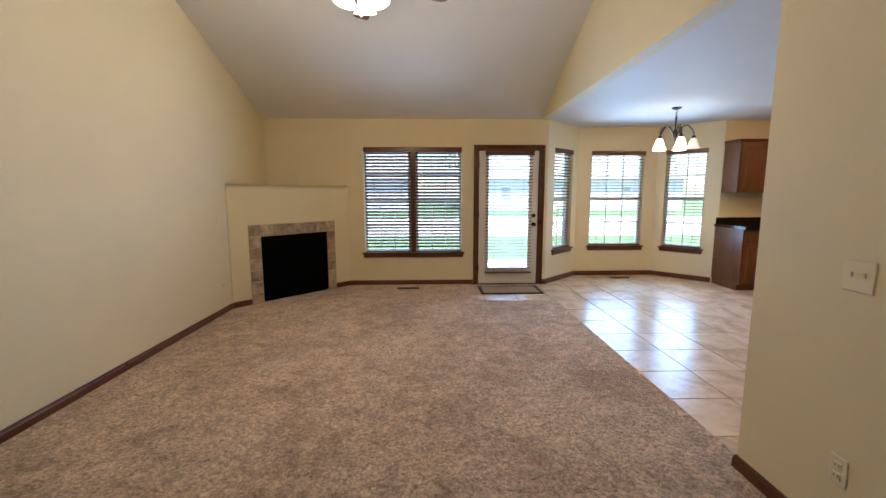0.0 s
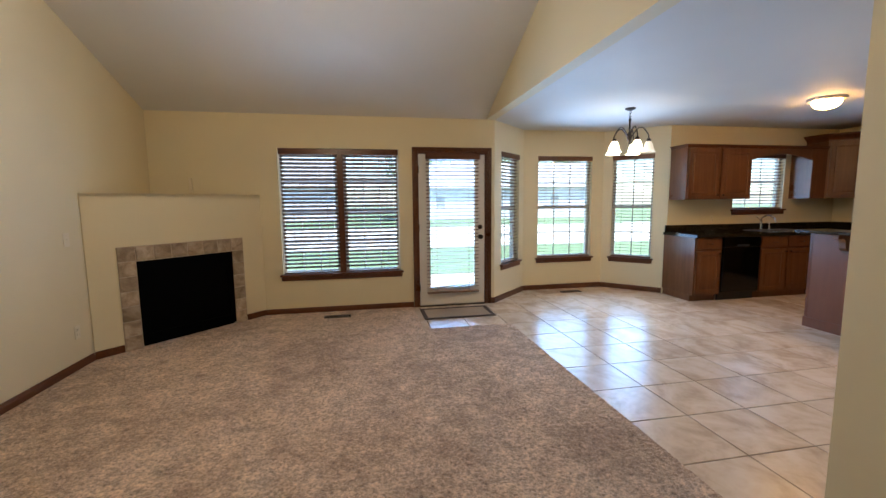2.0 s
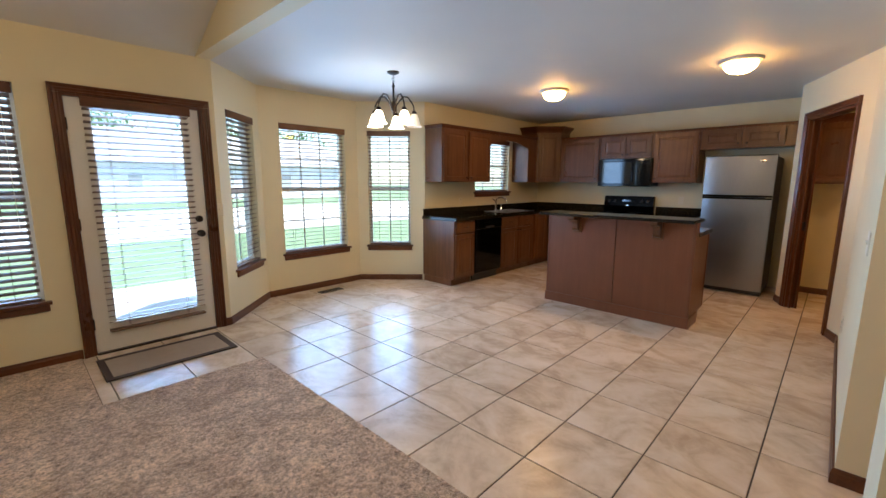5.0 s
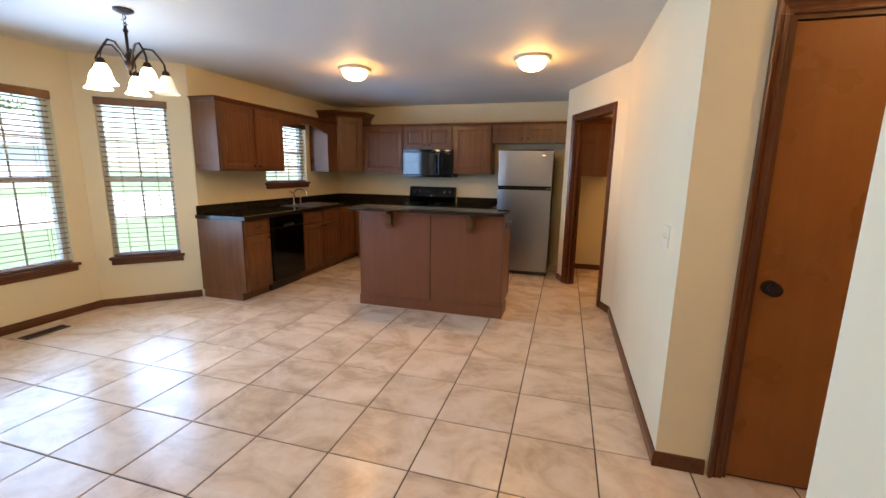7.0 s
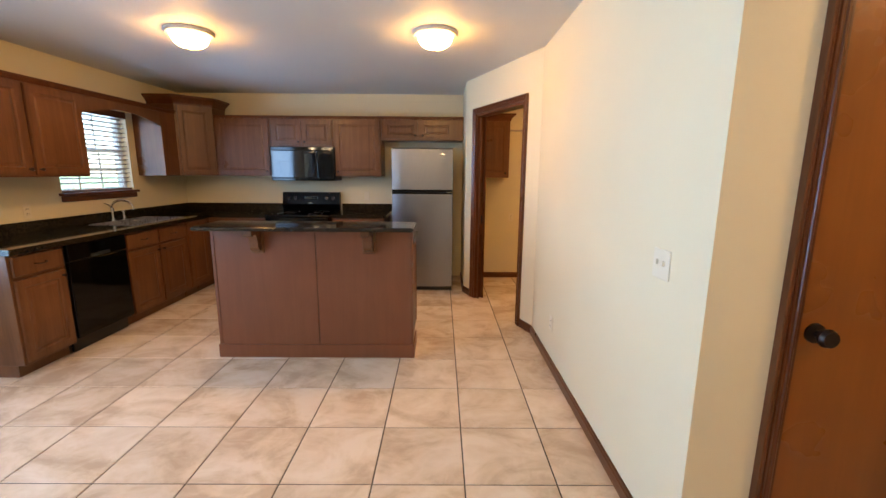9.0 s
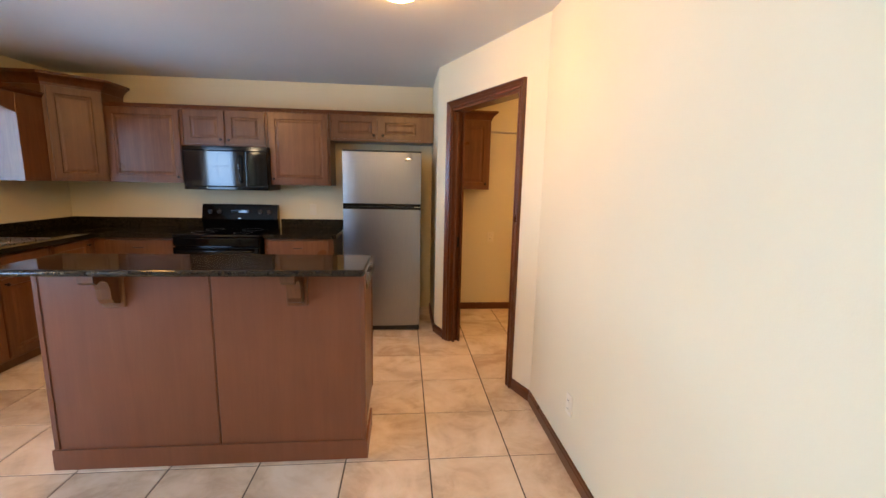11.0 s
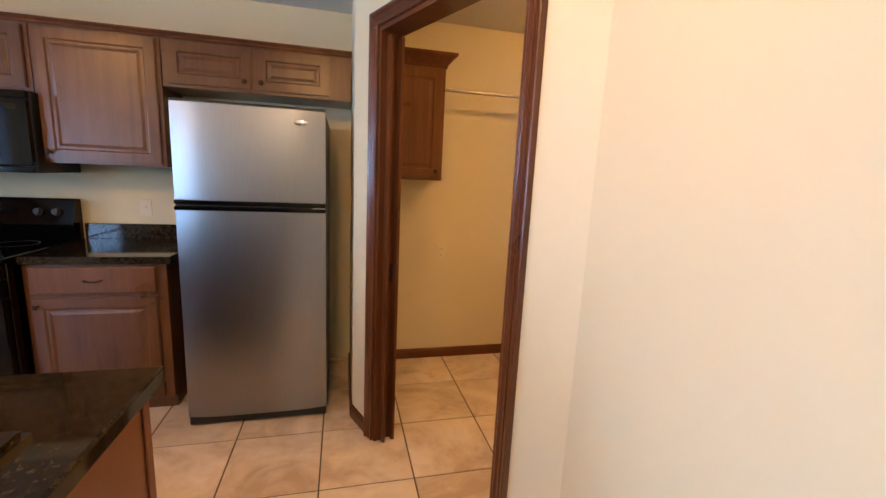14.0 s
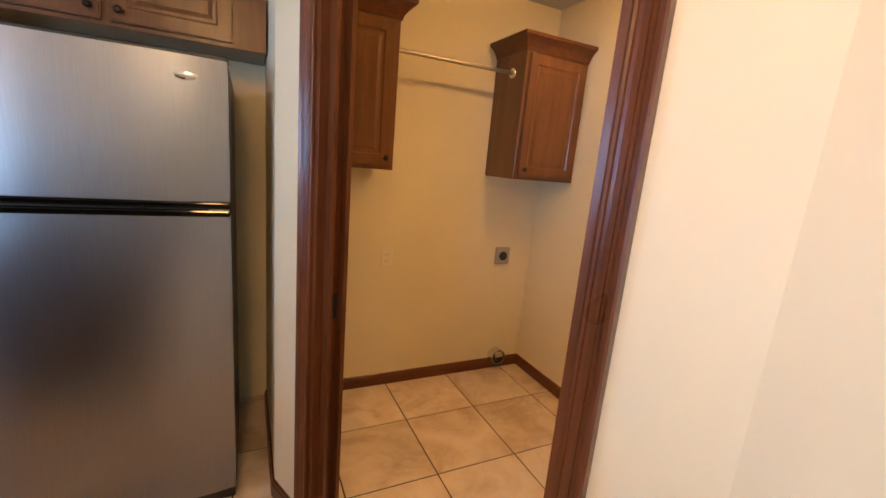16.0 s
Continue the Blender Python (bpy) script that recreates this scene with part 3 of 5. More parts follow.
# ---- garden door ----
dw = DOOR[1] - DOOR[0]
gd = thing("door_1", (DOOR[0], YN, 0), 0, "white half-glazed garden door with a wooden blind, closed", "door")
gd["kind"] = "structure"
casing("door_1", gd, dw, DOOR[3], TRIM)
part("jamb", boxes((0.0, 0.02, 0.0, 0.15, 0, DOOR[3]), (dw - 0.02, dw, 0.0, 0.15, 0, DOOR[3]), (0.02, dw - 0.02, 0.0, 0.15, DOOR[3] - 0.02, DOOR[3])), TRIM, gd)
GX0, GX1, GZ0, GZ1 = 0.155, dw - 0.155, 0.25, 1.94
part("leaf", boxes((0.023, GX0, 0.02, 0.065, 0.012, 1.996), (GX1, dw - 0.023, 0.02, 0.065, 0.012, 1.996), (GX0, GX1, 0.02, 0.065, 0.012, GZ0), (GX0, GX1, 0.02, 0.065, GZ1, 1.996)), WHITE, gd, "white painted door leaf")
part("glazing_bead", boxes((GX0 - 0.03, GX0 + 0.012, 0.010, 0.02, GZ0 - 0.03, GZ1 + 0.03), (GX1 - 0.012, GX1 + 0.03, 0.010, 0.02, GZ0 - 0.03, GZ1 + 0.03), (GX0 + 0.012, GX1 - 0.012, 0.010, 0.02, GZ0 - 0.03, GZ0 + 0.012), (GX0 + 0.012, GX1 - 0.012, 0.010, 0.02, GZ1 - 0.012, GZ1 + 0.03)), WHITE, gd)
g = part("pane", box(GX0 + 0.001, GX1 - 0.001, 0.038, 0.044, GZ0 + 0.001, GZ1 - 0.001), GLASS, gd)
g.visible_shadow = False
window_light((DOOR[0], YN), 0, dw / 2, 0.031, (GZ0 + GZ1) / 2, GX1 - GX0 - 0.03, GZ1 - GZ0 - 0.03, WATTS)
part("threshold", box(0.02, dw - 0.02, -0.02, 0.15, 0.0, 0.011, 0.004), BRONZE, gd)
for z in (1.045, 0.915):
    k = part("door_knob" if z < 1 else "deadbolt", lathe([(0, 0), (0.03, 0), (0.03, 0.008), (0.012, 0.012), (0.012, 0.03), (0.026, 0.036), (0.03, 0.048), (0.024, 0.06), (0, 0.064)] if z < 1 else [(0, 0), (0.031, 0), (0.03, 0.012), (0.02, 0.016), (0.02, 0.024), (0, 0.026)], 20), BRONZE, gd, "dark bronze knob" if z < 1 else "dark bronze deadbolt", True)
    k.matrix_local = pose(dw - 0.085, 0.02, z, 90)
for z in (0.25, 1.05, 1.8):
    part("hinge", tube([(0.022, 0.012, z - 0.045), (0.022, 0.012, z + 0.045)], 0.007, 8), BRONZE, gd)
blind((DOOR[0] + GX0 - 0.045, YN), 0, GX1 - GX0 + 0.09, GZ0 - 0.08, GZ1 + 0.06, -15, y=-0.022, label="brown wooden slat blind hung on the garden door")

mat = thing("door_mat", (1.12, 6.06, 0.0), 0, "woven beige door mat with dark brown border before the garden door", "mat")
part("mat_field", box(0.045, 0.825, 0.045, 0.435, 0.003, 0.012, 0.002), MATTING, mat)
part("mat_border", boxes((0, 0.87, 0, 0.045, 0.003, 0.013), (0, 0.87, 0.435, 0.48, 0.003, 0.013), (0, 0.045, 0.045, 0.435, 0.003, 0.013), (0.825, 0.87, 0.045, 0.435, 0.003, 0.013)), MAT_EDGE, mat)


def floor_vent(x, y, z, w=0.32, d=0.11, material=None, label=""):
    v = thing("floor_vent", (x, y, z), 0, label, "vent", "floor vents")
    part("vent_frame", boxes((0, w, 0, 0.014, 0, 0.006), (0, w, d - 0.014, d, 0, 0.006), (0, 0.014, 0.014, d - 0.014, 0, 0.006), (w - 0.014, w, 0.014, d - 0.014, 0, 0.006)), material, v)
    part("vent_back", box(0.014, w - 0.014, 0.014, d - 0.014, 0.0, 0.001), SOOT, v)
    for k in range(14):
        x0 = 0.02 + k * (w - 0.04) / 14
        part("louvre", boxes((x0, x0 + 0.009, 0.014, d - 0.014, 0.001, 0.005)), material, v)


floor_vent(-0.06, 6.37, 0.008, material=BRONZE, label="dark brown metal floor vent set in the carpet")
floor_vent(3.36, 7.06, 0.001, material=BRONZE, label="dark metal floor vent set in the tiles")

# ---- closet door and utility opening ----
cd = thing("door_2", (XH, 2.11, 0), -90, "flat orange-brown stained wooden closet door, closed", "door")
cd["kind"] = "structure"
casing("door_2", cd, 0.76, 2.03, TRIM)
part("jamb", boxes((0, 0.018, 0.0, 0.115, 0, 2.03), (0.742, 0.76, 0.0, 0.115, 0, 2.03), (0.018, 0.742, 0.0, 0.115, 2.012, 2.03)), TRIM, cd)
part("leaf", box(0.021, 0.739, 0.012, 0.047, 0.012, 2.009, 0.002), CLOSET, cd, "orange-brown veneer door leaf")
kn = part("door_knob", lathe([(0, 0), (0.033, 0), (0.032, 0.007), (0.012, 0.012), (0.011, 0.03), (0.027, 0.037), (0.031, 0.05), (0.025, 0.063), (0, 0.068)], 20), BRONZE, cd, "black-bronze knob", True)
kn.matrix_local = pose(0.075, 0.012, 0.94, 90)

uo = thing("doorway", (*pt_dg(UO[1]), 0), DGA + 180, "dark-stained wooden door frame of the utility room, open", "doorway")
uo["kind"] = "structure"
uw = UO[1] - UO[0]
casing("doorway", uo, uw, 2.055, TRIM)
part("jamb", boxes((0, 0.02, 0.0, 0.115, 0, 2.055), (uw - 0.02, uw, 0.0, 0.115, 0, 2.055), (0.02, uw - 0.02, 0.0, 0.115, 2.035, 2.055)), TRIM, uo)
part("door_stop", boxes((0.02, 0.055, 0.03, 0.045, 0, 2.02), (0.02, 0.055, 0.085, 0.1, 0, 2.02)), TRIM, uo)
part("strike_plate", box(0.0195, 0.0235, 0.046, 0.084, 0.87, 0.965, 0.001), BLACK_MATT, uo, "black strike plate")

# ---- fireplace ----
fa, fb = Vector(FPA), Vector(FPB)
fl = (fb - fa).length
fang = math.degrees(math.atan2((fb - fa).y, (fb - fa).x))
fp = thing("fireplace", (*FPA, 0), fang, "corner fireplace with cream chimney breast and beige tile surround", "fireplace")
HZ = 1.488
OX0, OX1, OZ = 0.393, 1.317, 0.843
bm = bmesh.new()
fpoly = [(0.01, 0), (OX0, 0), (OX0, OZ), (OX1, OZ), (OX1, 0), (fl - 0.01, 0), (fl - 0.01, HZ), (0.01, HZ)]
fa_, fb_ = [bm.verts.new((x, 0.0, z)) for x, z in fpoly], [bm.verts.new((x, 0.3, z)) for x, z in fpoly]
bm.faces.new(fa_)
bm.faces.new(fb_)
for k in range(8):
    j = (k + 1) % 8
    bm.faces.new((fa_[k], fa_[j], fb_[j], fb_[k]))
part("breast", bm, PAINT, fp, "cream painted breast")
top = prism([(0.01, 0.0), (fl - 0.01, 0.0), (fl / 2 + 0.01, fl / 2 - 0.02), (fl / 2 - 0.01, fl / 2 - 0.02)], HZ - 0.03, HZ + 0.002)
part("ledge", top, PAINT, fp)
TX0, TX1, TZ = 0.236, 1.463, 0.995
part("firebox", boxes((OX0, OX1, 0.28, 0.3, 0.0, OZ), (OX0, OX0 + 0.02, 0.02, 0.28, 0, OZ), (OX1 - 0.02, OX1, 0.02, 0.28, 0, OZ), (OX0 + 0.02, OX1 - 0.02, 0.02, 0.28, 0.002, 0.03)), SOOT, fp, "black metal firebox")
part("face_frame", boxes((OX0 - 0.006, OX0 + 0.05, -0.016, 0.004, 0.03, OZ + 0.004), (OX1 - 0.05, OX1 + 0.006, -0.016, 0.004, 0.03, OZ + 0.004), (OX0 + 0.05, OX1 - 0.05, -0.016, 0.004, OZ - 0.09, OZ + 0.004), (OX0 + 0.05, OX1 - 0.05, -0.016, 0.004, 0.03, 0.13)), SOOT, fp, "black metal face frame")
part("screen", box(OX0 + 0.05, OX1 - 0.05, 0.0, 0.008, 0.13, OZ - 0.09), SOOT, fp, "black mesh screen")
for k in range(6):
    part("louvre", boxes((OX0 + 0.07, OX1 - 0.07, -0.021, -0.014, 0.04 + k * 0.014, 0.047 + k * 0.014)), SOOT, fp)
part("tile_bed", boxes((TX0, OX0 - 0.004, -0.006, 0.0, 0, TZ), (OX1 + 0.004, TX1, -0.006, 0.0, 0, TZ), (OX0 - 0.004, OX1 + 0.004, -0.006, 0.0, OZ + 0.004, TZ)), PALE_GROUT, fp)


def hearth_tile(x0, x1, z0, z1):
    part("tile", box(x0 + 0.003, x1 - 0.003, -0.014, -0.005, z0 + 0.003, z1 - 0.003, 0.003), HEARTH, fp)


hh = TZ / 7
nt_ = 6
for k in range(7):
    hearth_tile(TX0, OX0 - 0.008, k * hh + 0.002, (k + 1) * hh)
    hearth_tile(OX1 + 0.008, TX1, k * hh + 0.002, (k + 1) * hh)
for k in range(nt_):
    w0 = (OX1 - OX0 + 0.016) / nt_
    hearth_tile(OX0 - 0.008 + k * w0, OX0 - 0.008 + (k + 1) * w0, OZ + 0.008, TZ)
part("skirting", box(0.01, TX0 - 0.004, -0.014, 0.0, 0.008, 0.078, 0.003), TRIM_X, fp)
part("skirting", box(TX1 + 0.004, fl - 0.01, -0.014, 0.0, 0.008, 0.078, 0.003), TRIM_X, fp)
ant = thing("wall_bracket", (-1.52, YN, 1.52), 0, "small dark bracket fixed on the wall above the fireplace", "bracket")
part("bracket", box(-0.015, 0.015, -0.03, 0.0, 0, 0.17, 0.004), PLATE, ant)


# ---- plates ----
def wall_plate(name, at, rz, label, kind="switch"):
    p = thing(name, at, rz, label, "switch" if kind == "switch" else "outlet", "wall plates")
    w = 0.07 if kind != "double" else 0.115
    part("cover", box(-w / 2, w / 2, -0.006, 0.0, -0.057, 0.057, 0.003), PLATE, p)
    if kind == "outlet":
        for z in (-0.021, 0.021):
            part("socket", box(-0.017, 0.017, -0.009, -0.005, z - 0.014, z + 0.014, 0.003), PLATE, p)
            part("slot", boxes((-0.008, -0.006, -0.0098, -0.0085, z - 0.004, z + 0.006), (0.006, 0.008, -0.0098, -0.0085, z - 0.004, z + 0.006)), BLACK_MATT, p)
    else:
        for x in ((0,) if kind == "switch" else (-0.023, 0.023)):
            part("toggle", box(x - 0.005, x + 0.005, -0.014, -0.005, -0.004, 0.014, 0.002), PLATE, p)
    return p


wall_plate("light_switch", (XDW, 1.93, 1.08), -90, "ivory double light switch on the cream wall", "double")
wall_plate("wall_outlet", (XDW, 1.912, 0.34), -90, "ivory wall outlet low on the cream wall", "outlet")
wall_plate("wall_outlet", (XW, 5.26, 0.32), 90, "ivory wall outlet low on the long wall", "outlet")
wall_plate("light_switch", (XW, 5.25, 1.10), 90, "small ivory switch on the long wall by the fireplace")
wall_plate("light_switch", (3.58, YR, 1.105), 180, "ivory double light switch on the kitchen wall", "double")
wall_plate("wall_outlet", (5.01, YR, 0.335), 180, "ivory wall outlet low on the kitchen wall", "outlet")
wall_plate("light_switch", (XE, 4.245, 1.115), -90, "ivory rocker switch on the splash wall", "switch")
wall_plate("wall_outlet", (XU, 2.28, 0.842), -90, "ivory outlet on the utility room wall", "outlet")
wall_plate("light_switch", (2.145, 6.70, 1.12), 0, "narrow ivory switch beside the garden door")
wall_plate("wall_outlet", (5.55, YN, 1.09), 0, "ivory outlet above the worktop", "outlet")


# ---- cabinets ----
def door_mesh(w, h, t=0.02, rail=0.055):
    """Raised-panel cabinet door in local x, z; front at y = -t."""
    bm = bmesh.new()
    add_box(bm, 0, w, -t, 0, 0, h)
    bmesh.ops.bevel(bm, geom=[e for e in bm.edges if all(v.co.y < -t + 1e-5 for v in e.verts)], offset=0.004, segments=2, affect="EDGES")
    bm.normal_update()
    front = max((f for f in bm.faces if abs(f.normal.y) > 0.9 and f.calc_center_median().y < -t / 2), key=lambda f: f.calc_area())
    for inset, push in ((rail - 0.006, 0.0), (0.007, 0.007), (0.012, 0.0), (0.016, -0.005)):
        bmesh.ops.inset_region(bm, faces=[front], thickness=inset, use_even_offset=True)
        for v in front.verts:
            v.co.y += push
    return bm


def pull(parent, x, z, knob=True):
    if knob:
        k = part("knob", lathe([(0, 0), (0.008, 0), (0.006, 0.012), (0.013, 0.018), (0.014, 0.024), (0.008, 0.03), (0, 0.031)], 14), BRONZE, parent, "dark bronze knob", True)
        k.matrix_local = pose(x, -0.02, z, 90)
    else:
        part("handle", tube([(x - 0.04, -0.02, z), (x - 0.038, -0.04, z), (x - 0.02, -0.046, z - 0.003), (x + 0.02, -0.046, z - 0.003), (x + 0.038, -0.04, z), (x + 0.04, -0.02, z)], 0.004, 8), BRONZE, parent, "dark bronze bow handle", True)


def cabinet(name, at, rz, w, h, d, doors, label, drawers=0.0, toe=0.0, split=1, knobs="bottom", side=0.018, pulls=True):
    """A cabinet; local x along the front, y into the wall; doors: list of (x0, x1). Front frame at y = 0."""
    c = thing(name, at, rz, label, "cabinet", "kitchen cabinets" if "utility" not in label else "utility cabinets")
    part("body", box(0, w, 0.0, d, toe, h, 0.002), CAB, c)
    if toe:
        part("toe_kick", box(0.01, w - 0.01, 0.06, d - 0.01, 0, toe), CAB, c)
    for i, (x0, x1) in enumerate(doors):
        z0, z1 = toe + 0.018, h - 0.018
        if drawers:
            dr = part("drawer", box(0, x1 - x0, -0.02, 0, 0, drawers, 0.006, 2), CAB, c)
            dr.matrix_local = pose(x0, 0, z1 - drawers)
            if pulls:
                pull(dr, (x1 - x0) / 2, drawers / 2, False)
            z1 -= drawers + 0.025
        dd = part("door", door_mesh(x1 - x0, z1 - z0), CAB, c)
        dd.matrix_local = pose(x0, 0, z0)
        if pulls:
            left = (i % 2 == 1) if len(doors) > 1 else knobs.endswith("left")
            pull(dd, 0.03 if left else x1 - x0 - 0.03, 0.04 if knobs.startswith("bottom") else z1 - z0 - 0.04)
    return c


def crown(name, pts, z, h, out, label):
    """A flared crown moulding along points; flares to the right of the line."""
    bm = bmesh.new()
    prof = [(0, 0), (0.006, 0), (0.01, h * 0.2), (out * 0.45, h * 0.5), (out * 0.8, h * 0.72), (out, h * 0.8), (out, h), (0, h)]
    P = [Vector((*p, 0)) for p in pts]
    rings = []
    for i, p in enumerate(P):
        d0 = (P[i] - P[i - 1]).normalized() if i else (P[1] - P[0]).normalized()
        d1 = (P[i + 1] - P[i]).normalized() if i < len(P) - 1 else d0
        n0, n1 = Vector((d0.y, -d0.x, 0)), Vector((d1.y, -d1.x, 0))
        n = (n0 + n1).normalized()
        n /= max(0.3, n.dot(n0))
        rings.append([bm.verts.new(p + n * a + Vector((0, 0, b + z))) for a, b in prof])
    for a, b in zip(rings, rings[1:]):
        for k in range(len(prof)):
            j = (k + 1) % len(prof)
            bm.faces.new((a[k], a[j], b[j], b[k]))
    bm.faces.new(rings[0])
    bm.faces.new(rings[-1])
    return tagged(finish(name, bm, TRIM), label, "moulding")


UB, UT, UD = 1.38, 2.09, 0.315
FY, FX = YN - 0.003 - UD, XE - 0.003 - UD
DKW = "reddish dark-brown raised-panel wall cabinet"
cabinet("wall_cabinet", (4.81, FY, UB), 0, 1.05, UT - UB, UD, [(0.02, 0.51), (0.54, 1.03)], DKW + " beside the sink window")
cabinet("wall_cabinet", (6.90, FY, UB), 0, 0.262, UT - UB, UD, [], DKW + " with bare side lit by the window", pulls=False)
# valance over the sink window, with an arched lower edge
val = bmesh.new()
pts = [(5.862, UT), (6.898, UT)] + [(6.898 - 1.036 * k / 16, 1.93 + 0.085 * math.sin(math.pi * k / 16)) for k in range(17)]
lo, hi = [val.verts.new((x, FY + 0.002, z)) for x, z in pts], [val.verts.new((x, FY + 0.022, z)) for x, z in pts]
val.faces.new(lo)
val.faces.new(hi)
for k in range(len(pts)):
    j = (k + 1) % len(pts)
    val.faces.new((lo[k], lo[j], hi[j], hi[k]))
tagged(finish("valance_board", val, CAB), "arched dark-brown wooden valance between two wall cabinets", "valance")
# corner cabinet
CC = [(7.165, FY), (FX, 6.09), (XE - 0.003, 6.09), (XE - 0.003, YN - 0.003), (7.165, YN - 0.003)]
cc = thing("corner_cabinet", (7.165, FY, 0), 0, "taller dark-brown diagonal corner wall cabinet with crown moulding", "cabinet", "kitchen cabinets")
part("body", prism([(x - 7.165, y - FY) for x, y in CC], UB, 2.215), CAB, cc)
cd2 = Vector((FX - 7.165, 6.09 - FY))
cdr = part("door", door_mesh(cd2.length - 0.05, 2.215 - UB - 0.036), CAB, cc)
cdr.matrix_local = pose(0.025 * cd2.x / cd2.length, 0.025 * cd2.y / cd2.length, UB + 0.018, 0, 0, math.degrees(math.atan2(cd2.y, cd2.x)))
crown("crown_moulding", [(7.165, YN - 0.01), (7.165, FY), (FX, 6.09), (XE - 0.01, 6.09)], 2.205, 0.105, 0.075, "dark wooden crown moulding on the corner cabinet")
crown("crown_moulding", [(4.81, YN - 0.01), (4.81, FY), (7.16, FY)], UT - 0.005, 0.045, 0.028, "thin dark wooden crown on the cabinets by the sink")
crown("crown_moulding", [(FX, 6.08), (FX, 2.955)], UT - 0.005, 0.035, 0.02, "thin dark wooden crown on the cabinets above the stove")
cabinet("wall_cabinet", (FX, 6.087, UB), -90, 0.703, UT - UB, UD, [(0.03, 0.68)], DKW + " beside the microwave", knobs="bottom")
cabinet("wall_cabinet", (FX, 5.38, 1.745), -90, 0.785, UT - 1.745, UD, [(0.02, 0.385), (0.40, 0.765)], DKW + " above the microwave")
cabinet("wall_cabinet", (FX, 4.592, UB), -90, 0.6, UT - UB, UD, [(0.02, 0.58)], DKW + " beside the microwave", knobs="bottomleft")
cabinet("wall_cabinet", (FX, 3.988, 1.83), -90, 1.03, UT - 1.83, UD, [(0.03, 0.46), (0.49, 0.90)], DKW + " above the refrigerator")

# base cabinets
BH, BD = 0.875, 0.585
BY, BX = YN - 0.003 - BD, XE - 0.003 - BD
DKB = "reddish dark-brown base cabinet"
cabinet("base_cabinet", (4.762, BY, 0), 0, 0.413, BH, BD, [(0.02, 0.398)], DKB + " with one drawer and door", drawers=0.14, toe=0.09, knobs="top")
cabinet("base_cabinet", (5.785, BY, 0), 0, 0.90, BH, BD, [(0.02, 0.44), (0.46, 0.88)], DKB + " under the sink", drawers=0.14, toe=0.09, knobs="top")
cabinet("base_cabinet", (6.69, BY, 0), 0, XE - 0.003 - 6.69, BH, BD, [(0.03, 0.42)], DKB + " filling the corner", toe=0.09, knobs="top")
cabinet("base_cabinet", (BX, BY - 0.003, 0), -90, BY - 0.003 - 5.385, BH, BD, [(0.10, 0.70)], DKB + " beside the stove", drawers=0.14, toe=0.09, knobs="top")
cabinet("base_cabinet", (BX, 4.585, 0), -90, 0.65, BH, BD, [(0.03, 0.60)], DKB + " between stove and refrigerator", drawers=0.14, toe=0.09, knobs="topleft")

CT = 0.915
ctop = thing("worktop", (4.745, YN, BH), 0, "polished black granite worktop with low upstand", "worktop")
SX0, SX1, SY0, SY1 = 1.30, 2.04, -0.52, -0.09
CL = XE - 0.002 - 4.745
part("slab", boxes((0, SX0, -0.635, -0.002, 0, CT - BH), (SX1, CL, -0.635, -0.002, 0, CT - BH), (SX0, SX1, -0.635, SY0, 0, CT - BH), (SX0, SX1, SY1, -0.002, 0, CT - BH)), GRANITE, ctop)
part("slab", box(CL - 0.633, CL, 5.387 - YN, -0.636, 0, CT - BH, 0.0), GRANITE, ctop)
part("upstand", box(0.02, CL, -0.022, -0.002, CT - BH, CT - BH + 0.095, 0.002), GRANITE, ctop)
part("upstand", box(CL - 0.022, CL, 5.387 - YN, -0.023, CT - BH, CT - BH + 0.095, 0.002), GRANITE, ctop)
ctop2 = thing("worktop", (BX, 4.583, BH), -90, "short polished black granite worktop beside the stove", "worktop")
part("slab", box(0, 0.68, -0.035, BD + 0.001, 0, CT - BH, 0.003), GRANITE, ctop2)
part("upstand", box(0, 0.68, BD - 0.02, BD + 0.001, CT - BH, CT - BH + 0.095, 0.002), GRANITE, ctop2)

# sink and tap
sk = thing("sink", (4.745, YN, CT), 0, "double-bowl stainless steel sink let into the worktop", "sink")
xm = (SX0 + SX1) / 2
part("rim", boxes((SX0 - 0.012, SX1 + 0.012, SY0 - 0.012, SY0 + 0.012, 0.0, 0.005), (SX0 - 0.012, SX1 + 0.012, SY1 - 0.012, SY1 + 0.012, 0, 0.005), (SX0 - 0.012, SX0 + 0.012, SY0 + 0.012, SY1 - 0.012, 0, 0.005), (SX1 - 0.012, SX1 + 0.012, SY0 + 0.012, SY1 - 0.012, 0, 0.005), (xm - 0.015, xm + 0.015, SY0 + 0.012, SY1 - 0.012, -0.005, 0.004)), SINK, sk)
for a, b in ((SX0 + 0.003, xm - 0.012), (xm + 0.012, SX1 - 0.003)):
    part("bowl", boxes((a, b, SY0 + 0.003, SY1 - 0.003, -0.17, -0.165), (a, a + 0.003, SY0 + 0.003, SY1 - 0.003, -0.165, 0), (b - 0.003, b, SY0 + 0.003, SY1 - 0.003, -0.165, 0), (a + 0.003, b - 0.003, SY0 + 0.003, SY0 + 0.006, -0.165, 0), (a + 0.003, b - 0.003, SY1 - 0.006, SY1 - 0.003, -0.165, 0)), SINK, sk)
tap = thing("kitchen_tap", (4.745 + xm - 0.05, YN - 0.065, CT + 0.003), 0, "chrome kitchen tap with curved spout and side spray", "tap")
part("base", lathe([(0, 0), (0.027, 0), (0.026, 0.012), (0.018, 0.02), (0.016, 0.11), (0.02, 0.115), (0.02, 0.135), (0, 0.145)], 18), CHROME, tap, "", True)
